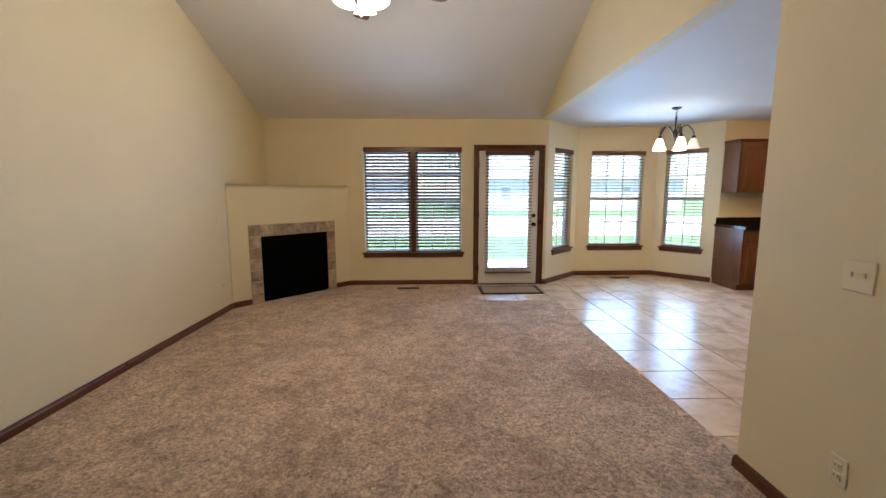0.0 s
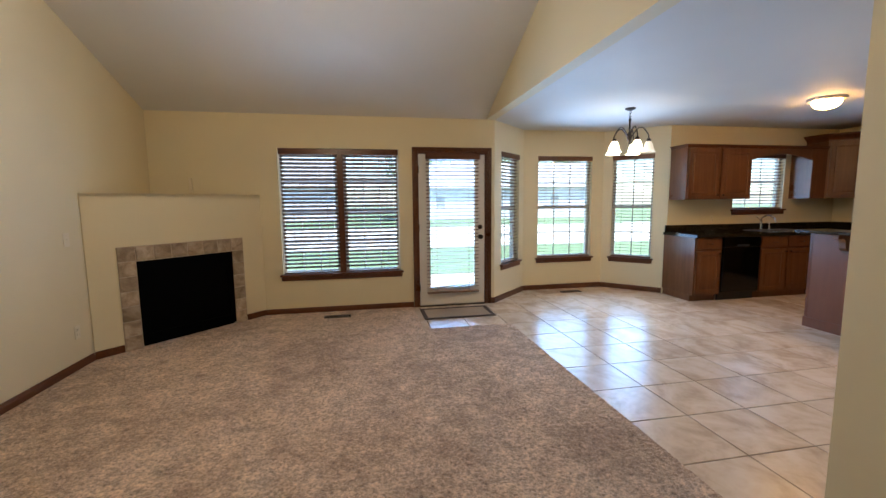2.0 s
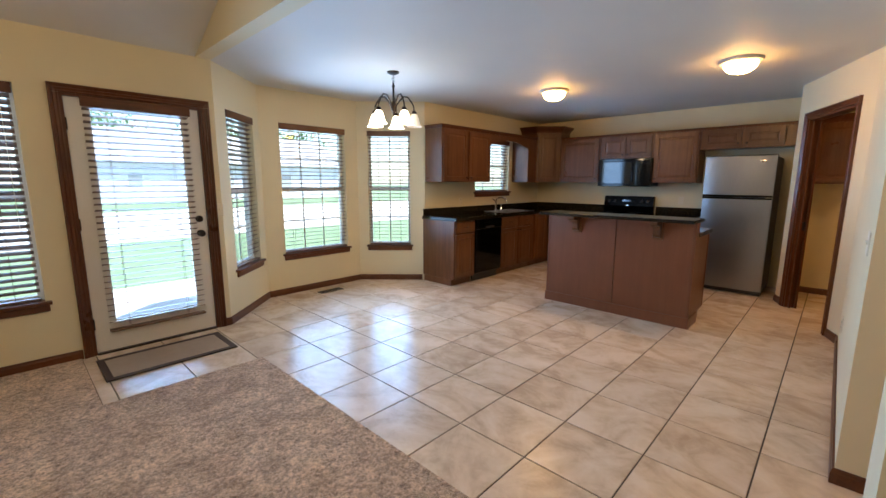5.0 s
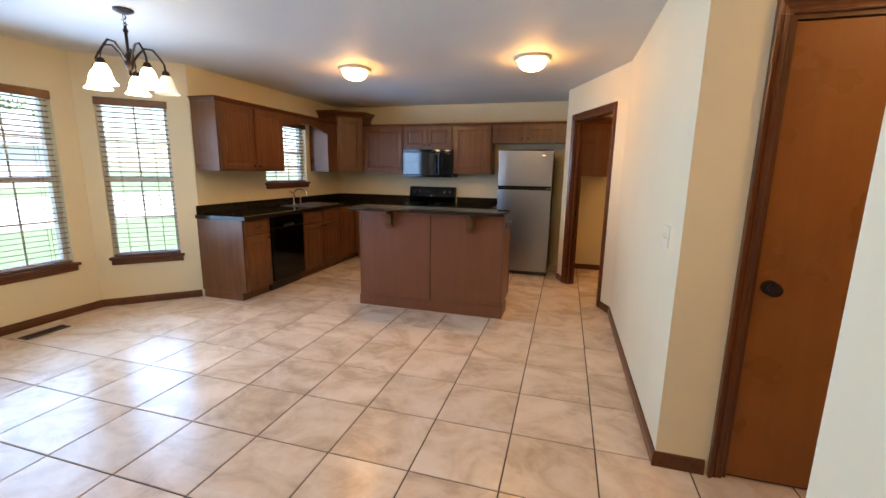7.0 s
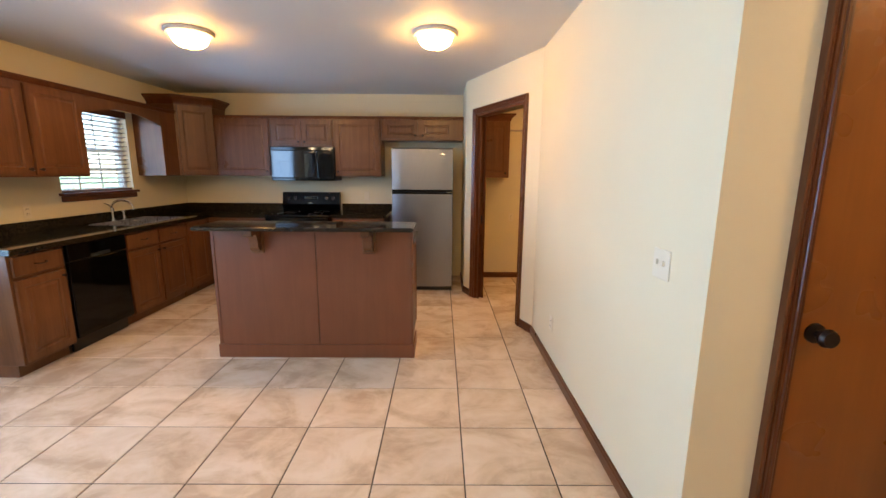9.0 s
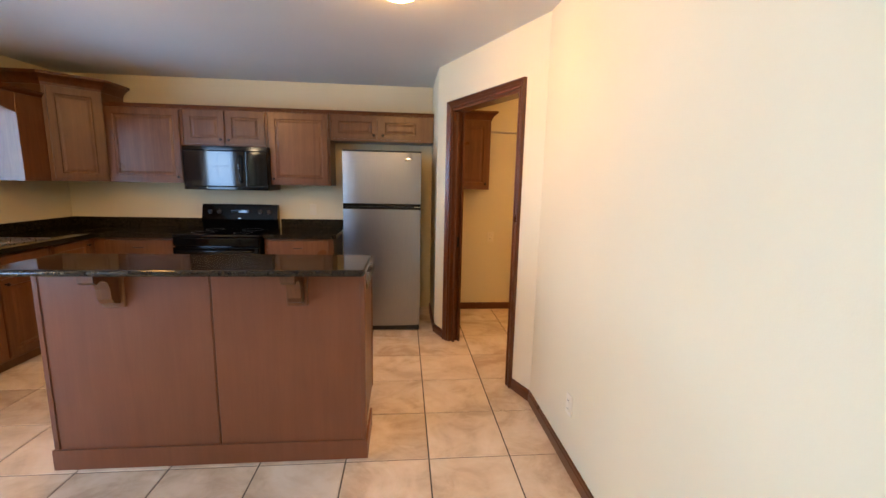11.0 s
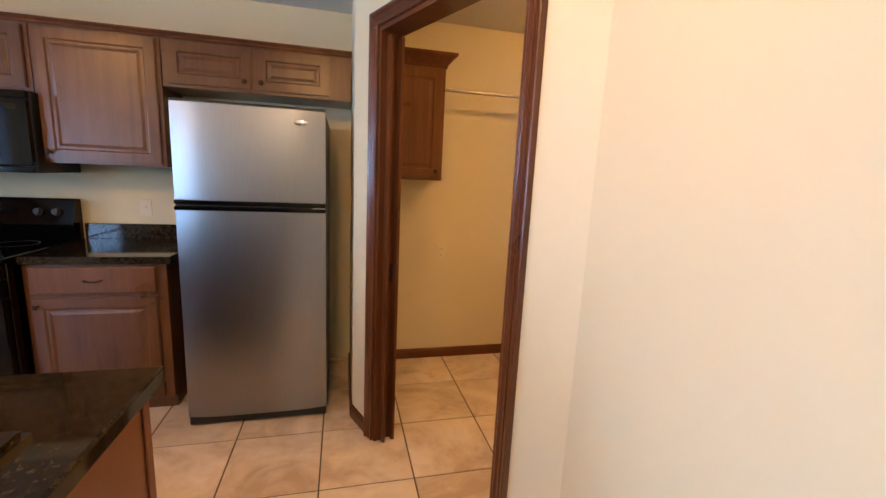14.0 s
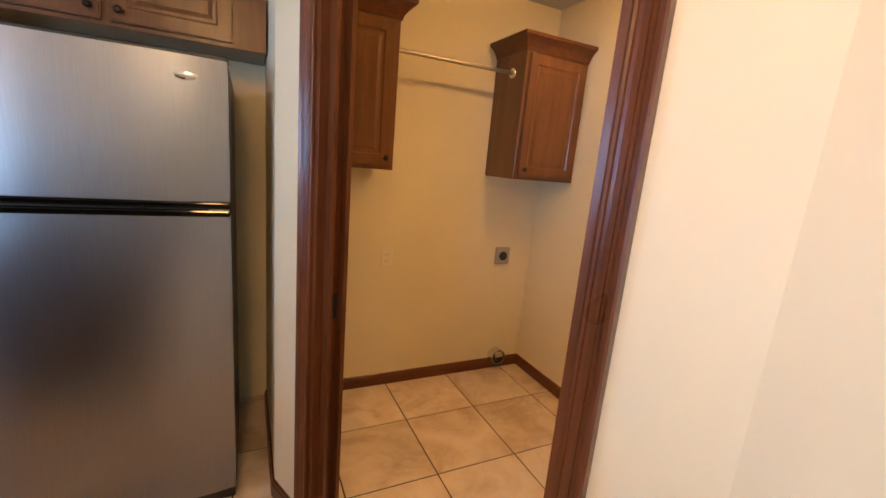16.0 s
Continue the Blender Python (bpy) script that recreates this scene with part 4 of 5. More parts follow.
part("spout", tube([(0, 0, 0.1)] + [(0, -0.11 + 0.11 * math.cos(a), 0.14 + 0.075 * math.sin(a)) for a in [math.pi * k / 8 for k in range(9)]] + [(0, -0.22, 0.115)], 0.011, 12), CHROME, tap, "", True)
part("lever", tube([(0, 0, 0.14), (-0.02, 0.01, 0.165), (-0.07, 0.02, 0.19)], [0.009, 0.007, 0.006], 10), CHROME, tap, "", True)
part("side_spray", lathe([(0, 0), (0.02, 0), (0.018, 0.02), (0.012, 0.03), (0.013, 0.07), (0.017, 0.09), (0.012, 0.1), (0, 0.102)], 16, (0.15, 0, 0)), CHROME, tap, "", True)

# dishwasher
dwm = thing("dishwasher", (5.180, BY, 0), 0, "black built-in dishwasher under the worktop", "dishwasher")
part("body", box(0, 0.598, 0.0, BD - 0.01, 0.1, BH - 0.004), BLACK_MATT, dwm)
part("door", box(0.004, 0.594, -0.028, -0.001, 0.12, 0.73, 0.006, 2), BLACK, dwm, "glossy black door")
part("control_panel", box(0.004, 0.594, -0.034, -0.001, 0.735, 0.868, 0.008, 2), BLACK, dwm)
part("handle", box(0.2, 0.4, -0.042, -0.034, 0.745, 0.77, 0.004), BLACK_MATT, dwm)
part("toe_panel", box(0.01, 0.588, 0.04, 0.06, 0.0, 0.1), BLACK_MATT, dwm)

# stove
st = thing("stove", (7.09, 5.372, 0), -90, "black electric stove with glass top and oven window", "stove")
SWD, SD = 0.775, XE - 0.004 - 7.09
part("body", box(0.004, SWD - 0.004, 0.03, SD, 0.02, 0.895, 0.004), BLACK, st)
part("cooktop", box(0.0, SWD, 0.0, SD - 0.07, 0.896, 0.918, 0.005, 2), BLACK_GLASS, st, "black glass cooktop")
part("oven_door", box(0.006, SWD - 0.006, -0.012, 0.029, 0.26, 0.80, 0.008, 2), BLACK, st)
part("oven_window", box(0.15, SWD - 0.15, -0.0145, -0.011, 0.40, 0.68, 0.001), m_plain("oven_window_glass", (0.02, 0.025, 0.02), 0.03), st, "dark reflective oven window")
part("oven_handle", tube([(0.06, -0.012, 0.765), (0.07, -0.055, 0.77), (0.12, -0.06, 0.77), (SWD - 0.12, -0.06, 0.77), (SWD - 0.07, -0.055, 0.77), (SWD - 0.06, -0.012, 0.765)], 0.012, 10), BLACK, st, "", True)
part("front_trim", box(0.006, SWD - 0.006, -0.006, 0.029, 0.81, 0.89, 0.008, 2), BLACK, st)
part("storage_drawer", box(0.006, SWD - 0.006, -0.008, 0.029, 0.06, 0.25, 0.008, 2), BLACK, st)
bg = bmesh.new()
pr = [(SD - 0.068, 0.90), (SD - 0.105, 1.0), (SD - 0.095, 1.01), (SD - 0.06, 1.155), (SD - 0.045, 1.165), (SD - 0.0, 1.16), (SD - 0.0, 0.90)]
e = [[bg.verts.new((x, y, z)) for y, z in pr] for x in (0.004, SWD - 0.004)]
bg.faces.new(e[0])
bg.faces.new(e[1])
for k in range(len(pr)):
    j = (k + 1) % len(pr)
    bg.faces.new((e[0][k], e[0][j], e[1][j], e[1][k]))
part("backguard", bg, BLACK, st, "black control panel")
for x in (0.09, 0.18, SWD - 0.18, SWD - 0.09):
    kb = part("knob", lathe([(0, 0), (0.024, 0), (0.023, 0.006), (0.018, 0.008), (0.017, 0.024), (0, 0.026)], 18), BLACK_MATT, st, "black round knob", True)
    kb.matrix_local = pose(x, SD - 0.083, 1.085, 76)
part("clock_display", boxes((SWD / 2 - 0.09, SWD / 2 + 0.09, SD - 0.085, SD - 0.079, 1.075, 1.105)), BLACK_GLASS, st)
part("brand_bar", boxes((SWD / 2 - 0.02, SWD / 2 + 0.02, SD - 0.107, SD - 0.1, 1.018, 1.026)), CHROME, st, "small bright name bar")
for x, y, r in ((0.2, 0.16, 0.1), (0.57, 0.16, 0.085), (0.2, 0.43, 0.08), (0.57, 0.43, 0.1)):
    part("burner_ring", lathe([(r - 0.004, 0.0), (r, 0.0), (r, 0.0006), (r - 0.004, 0.0006), (r - 0.004, 0.0)], 32, (x, y, 0.9181)), BURNER, st)

# microwave
mw = thing("microwave", (7.362, 5.366, 1.322), -90, "black over-the-range microwave with glossy door", "microwave")
MW, MD, MH = 0.785, XE - 0.004 - 7.362, 0.418
part("body", box(0, MW, 0.03, MD, 0, MH, 0.003), BLACK_MATT, mw)
part("door", box(0.002, 0.575, 0.0, 0.029, 0.035, MH - 0.045, 0.006, 2), BLACK_GLASS, mw)
part("door_window", box(0.06, 0.50, -0.002, 0.001, 0.09, MH - 0.10), BLACK_GLASS, mw)
part("control_panel", box(0.58, MW - 0.002, 0.0, 0.029, 0.035, MH - 0.045, 0.006, 2), BLACK, mw)
part("vent_grille", box(0.002, MW - 0.002, 0.002, 0.029, MH - 0.042, MH - 0.002, 0.004), BLACK, mw)
part("bottom_trim", box(0.002, MW - 0.002, 0.002, 0.029, 0.002, 0.032, 0.004), BLACK, mw)
part("handle", tube([(0.535, 0.0, 0.075), (0.535, -0.035, 0.09), (0.535, -0.042, 0.2), (0.535, -0.035, MH - 0.105), (0.535, 0.0, MH - 0.09)], 0.011, 10), BLACK, mw, "", True)
part("display", boxes((0.62, 0.74, -0.0012, 0.0, MH - 0.10, MH - 0.07)), BLACK_GLASS, mw, "dark clock display")
for r in range(4):
    for c in range(3):
        part("button", boxes((0.62 + c * 0.042, 0.652 + c * 0.042, -0.001, 0.0, 0.08 + r * 0.045, 0.105 + r * 0.045)), BLACK, mw)

# refrigerator
fr = thing("refrigerator", (6.985, 3.812, 0), -90, "stainless steel top-freezer refrigerator with black trim", "refrigerator")
FW, FD, FH = 0.718, 0.75, 1.70
part("body", box(0.0, FW, 0.075, FD, 0.03, FH - 0.006, 0.006), GREY_SIDE, fr, "dark grey cabinet")


def fridge_door(name, z0, z1):
    bm = bmesh.new()
    n = 10
    f0, f1 = [], []
    for z, row in ((z0, f0), (z1, f1)):
        for k in range(n + 1):
            u = k / n
            row.append(bm.verts.new((0.002 + (FW - 0.004) * u, 0.018 - 0.03 * (1 - (2 * u - 1) ** 4) * 0.6, z)))
    b0, b1 = [bm.verts.new((x, 0.072, z0)) for x in (0.002, FW - 0.002)], [bm.verts.new((x, 0.072, z1)) for x in (0.002, FW - 0.002)]
    for k in range(n):
        bm.faces.new((f0[k], f0[k + 1], f1[k + 1], f1[k]))
    bm.faces.new([*f0, b0[1], b0[0]])
    bm.faces.new([*f1, b1[1], b1[0]])
    bm.faces.new((f0[0], f1[0], b1[0], b0[0]))
    bm.faces.new((f0[-1], f1[-1], b1[1], b0[1]))
    bm.faces.new((b0[0], b0[1], b1[1], b1[0]))
    return part(name, bm, STEEL, fr, "", True)


fridge_door("freezer_door", 1.235, FH)
fridge_door("fridge_door", 0.06, 1.182)
part("freezer_handle", box(0.002, FW - 0.002, -0.004, 0.05, 1.213, 1.234, 0.006, 2), BLACK, fr, "black handle trim")
part("fridge_handle", box(0.002, FW - 0.002, -0.004, 0.05, 1.183, 1.205, 0.006, 2), BLACK, fr, "black handle trim")
part("handle_recess", box(0.004, FW - 0.004, 0.02, 0.074, 1.2055, 1.2125), BLACK_MATT, fr)
part("hinge", box(FW - 0.07, FW - 0.004, 0.0, 0.03, 1.2, 1.211, 0.002), CHROME, fr, "chrome centre hinge")
part("top_cap", box(0.0, FW, 0.03, 0.12, FH + 0.0005, FH + 0.016, 0.004), BLACK_MATT, fr)
part("toe_grille", box(0.004, FW - 0.004, 0.02, 0.074, 0.012, 0.057, 0.004), BLACK_MATT, fr)
bd = part("badge", lathe([(0, 0), (0.034, 0), (0.034, 0.003), (0.03, 0.004), (0, 0.004)], 24), CHROME, fr, "oval bright badge", True)
bd.matrix_local = pose(FW - 0.12, 0.003, FH - 0.062, 90) @ Matrix.Diagonal((1.0, 0.42, 1, 1))
for x in (0.06, FW - 0.06):
    for y in (0.12, FD - 0.08):
        part("foot", lathe([(0, 0), (0.02, 0), (0.02, 0.02), (0.01, 0.03), (0, 0.031)], 12, (x, y, 0)), BLACK_MATT, fr)

# island
IX0, IX1, IXB, IY0, IY1 = 5.13, 5.27, 5.75, 3.445, 4.945
isl = thing("kitchen_island", (IX0, IY1, 0), -90, "reddish dark-brown kitchen island with raised breakfast bar back", "island")
IL, BZ = IY1 - IY0, 1.022
SM = IY1 - 4.17
part("bar_panel", box(0.0, SM - 0.004, 0.0, 0.135, 0.0, BZ, 0.003), CAB_FLAT, isl)
part("bar_panel", box(SM + 0.004, IL, 0.0, 0.135, 0.0, BZ, 0.003), CAB_FLAT, isl)
part("seam", box(SM - 0.004, SM + 0.004, 0.004, 0.13, 0.0, BZ - 0.002), TRIM, isl)
part("body", box(0.01, IL - 0.01, 0.136, IXB - IX0 - 0.02, 0.09, 0.872, 0.003), CAB_FLAT, isl)
part("toe_kick", box(0.03, IL - 0.03, 0.137, IXB - IX0 - 0.08, 0.0, 0.09), CAB, isl)
part("base_moulding", boxes((-0.012, IL + 0.012, -0.012, -0.001, 0, 0.105), (IL + 0.001, IL + 0.012, -0.001, 0.3, 0, 0.105), (-0.012, -0.001, -0.001, 0.3, 0, 0.105)), CAB_FLAT, isl)
for xa, xb in ((-0.004, 0.02), (IL - 0.02, IL + 0.004)):
    part("corner_strip", box(xa, xb, -0.006, -0.0008, 0.105, BZ, 0.002), CAB_FLAT, isl)
for ya, yb in ((0.14, 0.165), (IXB - IX0 - 0.05, IXB - IX0 - 0.022)):
    part("side_strip", box(IL - 0.0085, IL - 0.004, ya, yb, 0.105, 0.87, 0.001), CAB_FLAT, isl)
for k in range(3):
    dd = part("door", door_mesh(0.46, 0.72), CAB, isl)
    dd.matrix_local = pose(0.04 + 0.48 * (k + 1) - 0.02, IXB - IX0 - 0.02, 0.115, 0, 0, 180)


def corbel(x):
    bm = bmesh.new()
    pr = [(0.0, 0.0), (-0.17, 0.0), (-0.17, -0.03), (-0.15, -0.045), (-0.135, -0.035), (-0.112, -0.033), (-0.085, -0.05), (-0.072, -0.085), (-0.07, -0.13), (-0.05, -0.155), (-0.02, -0.165), (0.0, -0.16)]
    e = [[bm.verts.new((xx, y, BZ - 0.003 + z)) for y, z in pr] for xx in (x - 0.032, x + 0.032)]
    bm.faces.new(e[0])
    bm.faces.new(e[1])
    for k in range(len(pr)):
        j = (k + 1) % len(pr)
        bm.faces.new((e[0][k], e[0][j], e[1][j], e[1][k]))
    part("corbel", bm, CAB, isl, "scrolled wooden corbel")
    part("corbel_plate", box(x - 0.05, x + 0.05, -0.014, -0.001, BZ - 0.19, BZ - 0.004, 0.004), CAB, isl)


corbel(IY1 - 4.60)
corbel(IY1 - 3.765)
bar = thing("bar_top", (4.93, 4.98, BZ), -90, "polished black granite breakfast bar top on the island", "worktop")
bmt = prism([(0, 0.02), (0.006, 0.006), (0.02, 0.0), (1.54, 0.0), (1.554, 0.006), (1.56, 0.02), (1.56, 0.4), (0, 0.4)], 0, 0.03)
bmesh.ops.bevel(bmt, geom=[e for e in bmt.edges if abs(e.verts[0].co.z - e.verts[1].co.z) < 1e-6], offset=0.008, segments=2, affect="EDGES")
part("slab", bmt, GRANITE, bar)
part("rounded_edge", tube([(0.018, 0.006, 0.015), (1.542, 0.006, 0.015)], 0.0138, 12), GRANITE, bar, "polished rounded front edge", True)
low = thing("worktop", (IX1 + 0.001, 4.965, 0.873), -90, "polished black granite worktop on the kitchen side of the island", "worktop")
part("slab", box(0, 1.525, 0, 0.53, 0, 0.042, 0.006, 2), GRANITE, low)


# ---- utility room ----
FU = XU - 0.003 - UD


def utility_cabinet(at, w, label, knob_left):
    return cabinet("wall_cabinet", at, -90, w, 0.70, UD, [(0.02, w - 0.02)], label, knobs="bottomleft" if knob_left else "bottom")


utility_cabinet((FU, 2.838, 1.375), 0.458, "reddish-brown utility wall cabinet with crown, closed", False)
utility_cabinet((FU, 1.655, 1.375), 0.437, "reddish-brown utility wall cabinet with crown in the corner", True)
crown("crown_moulding", [(FU, 2.838), (FU, 2.38), (XU - 0.01, 2.38)], 2.065, 0.085, 0.06, "dark wooden crown on the utility cabinet")
crown("crown_moulding", [(XU - 0.01, 1.655), (FU, 1.655), (FU, 1.217)], 2.065, 0.085, 0.06, "dark wooden crown on the corner utility cabinet")
rod = thing("hanging_rail", (7.50, 1.655, 1.965), 0, "nickel hanging rail between two utility cabinets", "rail")
part("rail", tube([(0, 0.002, 0), (0, 0.723, 0)], 0.011, 12), NICKEL, rod, "", True)
for y, r in ((0.001, 1), (0.724, -1)):
    fl_ = part("flange", lathe([(0, 0), (0.03, 0), (0.028, 0.006), (0.014, 0.01), (0.014, 0.02), (0, 0.02)], 18), CHROME, rod, "", True)
    fl_.matrix_local = pose(0, y, 0, -90 * r)
dob = thing("dryer_outlet", (XU, 1.455, 0.842), -90, "square grey dryer outlet with black round socket", "outlet")
part("cover", box(-0.055, 0.055, -0.02, 0.0, -0.058, 0.058, 0.004), GREYPL, dob)
ds = part("socket", lathe([(0, 0), (0.03, 0), (0.03, 0.006), (0.024, 0.008), (0, 0.008)], 20), BLACK_MATT, dob, "", True)
ds.matrix_local = pose(0, -0.0205, 0, 90)
dv = thing("dryer_vent", (XU, 1.42, 0.10), -90, "round metal dryer vent pipe low on the wall", "vent")
v1 = part("pipe", lathe([(0.055, 0), (0.055, 0.06), (0.05, 0.06), (0.05, 0.002), (0.055, 0)], 24), CHROME, dv, "", True)
v1.matrix_local = pose(0, -0.0, 0, 90)
v2 = part("duct_back", lathe([(0, 0), (0.049, 0), (0.049, 0.004), (0, 0.004)], 24), BLACK_MATT, dv)
v2.matrix_local = pose(0, -0.01, 0, 90)
part("foil_flap", box(-0.03, 0.035, -0.065, -0.06, 0.0, 0.045, 0.001), CHROME, dv)


# ---- lamps ----
def shade_profile():
    return [(0.022, 0.0), (0.034, -0.014), (0.046, -0.042), (0.053, -0.075), (0.063, -0.105), (0.081, -0.125), (0.079, -0.126), (0.06, -0.106), (0.05, -0.075), (0.043, -0.042), (0.031, -0.014), (0.0, -0.004)]


CX, CY = 3.53, 5.82
ch = thing("chandelier", (CX, CY, H), 0, "five-arm bronze chandelier with frosted bell shades, lit", "chandelier")
part("canopy", lathe([(0, 0), (0.06, 0), (0.058, -0.012), (0.03, -0.026), (0.01, -0.03), (0, -0.03)], 24), BRONZE, ch, "", True)
for k in range(3):
    z = -0.035 - k * 0.027
    lk = tube([(0.009 * math.cos(a), 0, z - 0.012 + 0.016 * math.sin(a)) for a in [2 * math.pi * i / 12 for i in range(13)]], 0.0022, 6)
    ln = part("chain_link", lk, BRONZE, ch)
    ln.matrix_local = pose(0, 0, 0, 0, 0, 90 * (k % 2))
part("wire", tube([(0, 0, -0.02), (0.025, 0.01, -0.045), (-0.022, 0.0, -0.07), (0.02, 0.0, -0.09), (0, 0, -0.108)], 0.0025, 6), BRONZE, ch)
part("stem", lathe([(0, -0.1), (0.008, -0.1), (0.01, -0.12), (0.018, -0.13), (0.01, -0.15), (0.009, -0.27), (0.024, -0.29), (0.03, -0.33), (0.02, -0.37), (0.008, -0.39), (0.012, -0.405), (0, -0.42)], 18), BRONZE, ch, "", True)
for k in range(5):
    a = 2 * math.pi * (k / 5) + 0.75
    c, s = math.cos(a), math.sin(a)
    arc = [(0.02, -0.33), (0.05, -0.28), (0.095, -0.227), (0.142, -0.227), (0.182, -0.275), (0.204, -0.315), (0.208, -0.36)]
    part("arm", tube([(c * r, s * r, z) for r, z in arc], 0.007, 8), BRONZE, ch, "", True)
    part("socket_cup", lathe([(0, 0), (0.018, 0), (0.026, -0.02), (0.024, -0.035), (0, -0.035)], 16, (c * 0.208, s * 0.208, -0.355)), BRONZE, ch, "", True)
    unlit = k == 4
    part("shade", lathe(shade_profile(), 24, (c * 0.208, s * 0.208, -0.385)), GLOW_DIM if unlit else GLOW, ch, "frosted glass shade with bulb off, faint added glow" if unlit else "lit frosted glass shade", True)
    if not unlit:
        bulb("chandelier_bulb", (CX + c * 0.208, CY + s * 0.208, H - 0.52), 0.36, 0.03)

for lx, ly in ((5.345, 5.08), (5.32, 3.28)):
    cl = thing("ceiling_light", (lx, ly, H), 0, "round flush ceiling light with frosted glass dome, lit", "ceiling light", "kitchen ceiling lights")
    part("base_ring", lathe([(0, 0), (0.165, 0), (0.168, -0.012), (0.155, -0.026), (0.13, -0.03), (0, -0.03)], 40), CREAM_METAL, cl, "satin cream-nickel ring", True)
    part("dome", lathe([(0.128, -0.03), (0.124, -0.055), (0.107, -0.083), (0.078, -0.103), (0.04, -0.114), (0.0, -0.117)], 40), GLOW_DOME, cl, "lit frosted glass dome", True)
    part("finial", lathe([(0, -0.115), (0.008, -0.117), (0.009, -0.128), (0, -0.134)], 12), NICKEL, cl, "", True)

FXC, FYC = -0.03, 3.62
fz = vault(FXC, FYC)
fan = thing("ceiling_fan", (FXC, FYC, fz), 0, "dark-bladed ceiling fan with lit frosted light kit", "ceiling fan")
part("canopy", lathe([(0, 0.02), (0.075, 0.02), (0.07, -0.05), (0.03, -0.075), (0, -0.08)], 24), BRONZE, fan, "", True)
dz = fz - 2.97
part("downrod", tube([(0, 0, -0.05), (0, 0, -dz)], 0.012, 10), BRONZE, fan)
part("motor", lathe([(0, -dz + 0.06), (0.05, -dz + 0.06), (0.1, -dz + 0.02), (0.115, -dz - 0.06), (0.095, -dz - 0.11), (0.05, -dz - 0.125), (0, -dz - 0.128)], 28), BRONZE, fan, "", True)
for k in range(5):
    a = 72 * k + 28
    poly = [(0.2, -0.05), (0.3, -0.062), (0.6, -0.07), (0.66, -0.058), (0.675, 0.0), (0.66, 0.058), (0.6, 0.07), (0.3, 0.062), (0.2, 0.05)]
    b_ = part("blade", prism(poly, -0.004, 0.004), TRIM_X, fan, "dark wooden blade")
    b_.matrix_local = pose(0, 0, -dz - 0.12, 0, 0, a) @ pose(0, 0, 0, 11)
    br = part("blade_iron", boxes((0.05, 0.24, -0.018, 0.018, -0.009, -0.005)), BRONZE, fan)
    br.matrix_local = pose(0, 0, -dz - 0.112, 0, 0, a)
for a in (radians(198), radians(342), radians(90)):
    sh = part("shade", lathe(shade_profile(), 20), GLOW, fan, "lit frosted glass shade", True)
    sh.matrix_local = pose(0.09 * math.cos(a), 0.09 * math.sin(a), -dz - 0.175) @ Matrix.Rotation(radians(14), 4, Vector((-math.sin(a), math.cos(a), 0)) * -1)
    part("shade_arm", tube([(0.04 * math.cos(a), 0.04 * math.sin(a), -dz - 0.155), (0.07 * math.cos(a), 0.07 * math.sin(a), -dz - 0.16), (0.09 * math.cos(a), 0.09 * math.sin(a), -dz - 0.177)], 0.014, 10), BRONZE, fan, "", True)
part("light_fitter", lathe([(0, -dz - 0.09), (0.03, -dz - 0.09), (0.035, -dz - 0.12), (0.06, -dz - 0.14), (0.06, -dz - 0.165), (0.04, -dz - 0.185), (0, -dz - 0.19)], 24), BRONZE, fan, "", True)
part("pull_chain", tube([(0.0, -0.05, -dz - 0.17), (0.0, -0.055, -dz - 0.36)], 0.0025, 6), BRONZE, fan)
part("chain_fob", lathe([(0, 0.0), (0.006, -0.005), (0.007, -0.025), (0, -0.03)], 10, (0, -0.055, -dz - 0.36)), BRONZE, fan)
bulb("fan_bulb", (FXC, FYC, 2.62), 13.0, 0.06)
ulamp = thing("ceiling_light", (6.6, 1.75, H), 0, "round flush ceiling light of the utility room, lit", "ceiling light")
part("base_ring", lathe([(0, 0), (0.14, 0), (0.14, -0.025), (0, -0.025)], 32), NICKEL, ulamp, "", True)
part("dome", lathe([(0.115, -0.025), (0.1, -0.06), (0.06, -0.085), (0.0, -0.092)], 32), GLOW_UTIL, ulamp, "lit frosted glass dome", True)

hlamp = thing("ceiling_light", (2.62, 1.25, H), 0, "round flush ceiling light of the hall, lit", "ceiling light")
part("base_ring", lathe([(0, 0), (0.14, 0), (0.14, -0.025), (0, -0.025)], 32), NICKEL, hlamp, "", True)
part("dome", lathe([(0.115, -0.025), (0.1, -0.06), (0.06, -0.085), (0.0, -0.092)], 32), GLOW_HALL, hlamp, "lit frosted glass dome", True)

# ---- outside ----
gr = finish("ground", prism([(-120, -120), (120, -120), (120, 160), (-120, 160)], -0.5, -0.18), GRASS)
tagged(gr, "sunlit green lawn behind the house", "lawn", kind="structure")
pat = finish("patio", prism([(-0.3, YN + 0.16), (2.0, YN + 0.16), (2.7, 7.55), (4.3, 7.55), (5.0, YN + 0.16), (5.6, YN + 0.16), (5.6, 9.4), (-0.3, 9.4)], -0.178, -0.06), CONCRETE)
tagged(pat, "pale concrete patio slab outside the garden door", "patio", kind="structure")

rd = finish("road", prism([(-70, 15.5), (90, 15.5), (90, 27.5), (-70, 27.5)], -0.178, -0.15), CONCRETE)
tagged(rd, "sunlit pale concrete road beyond the lawn", "road", kind="structure")


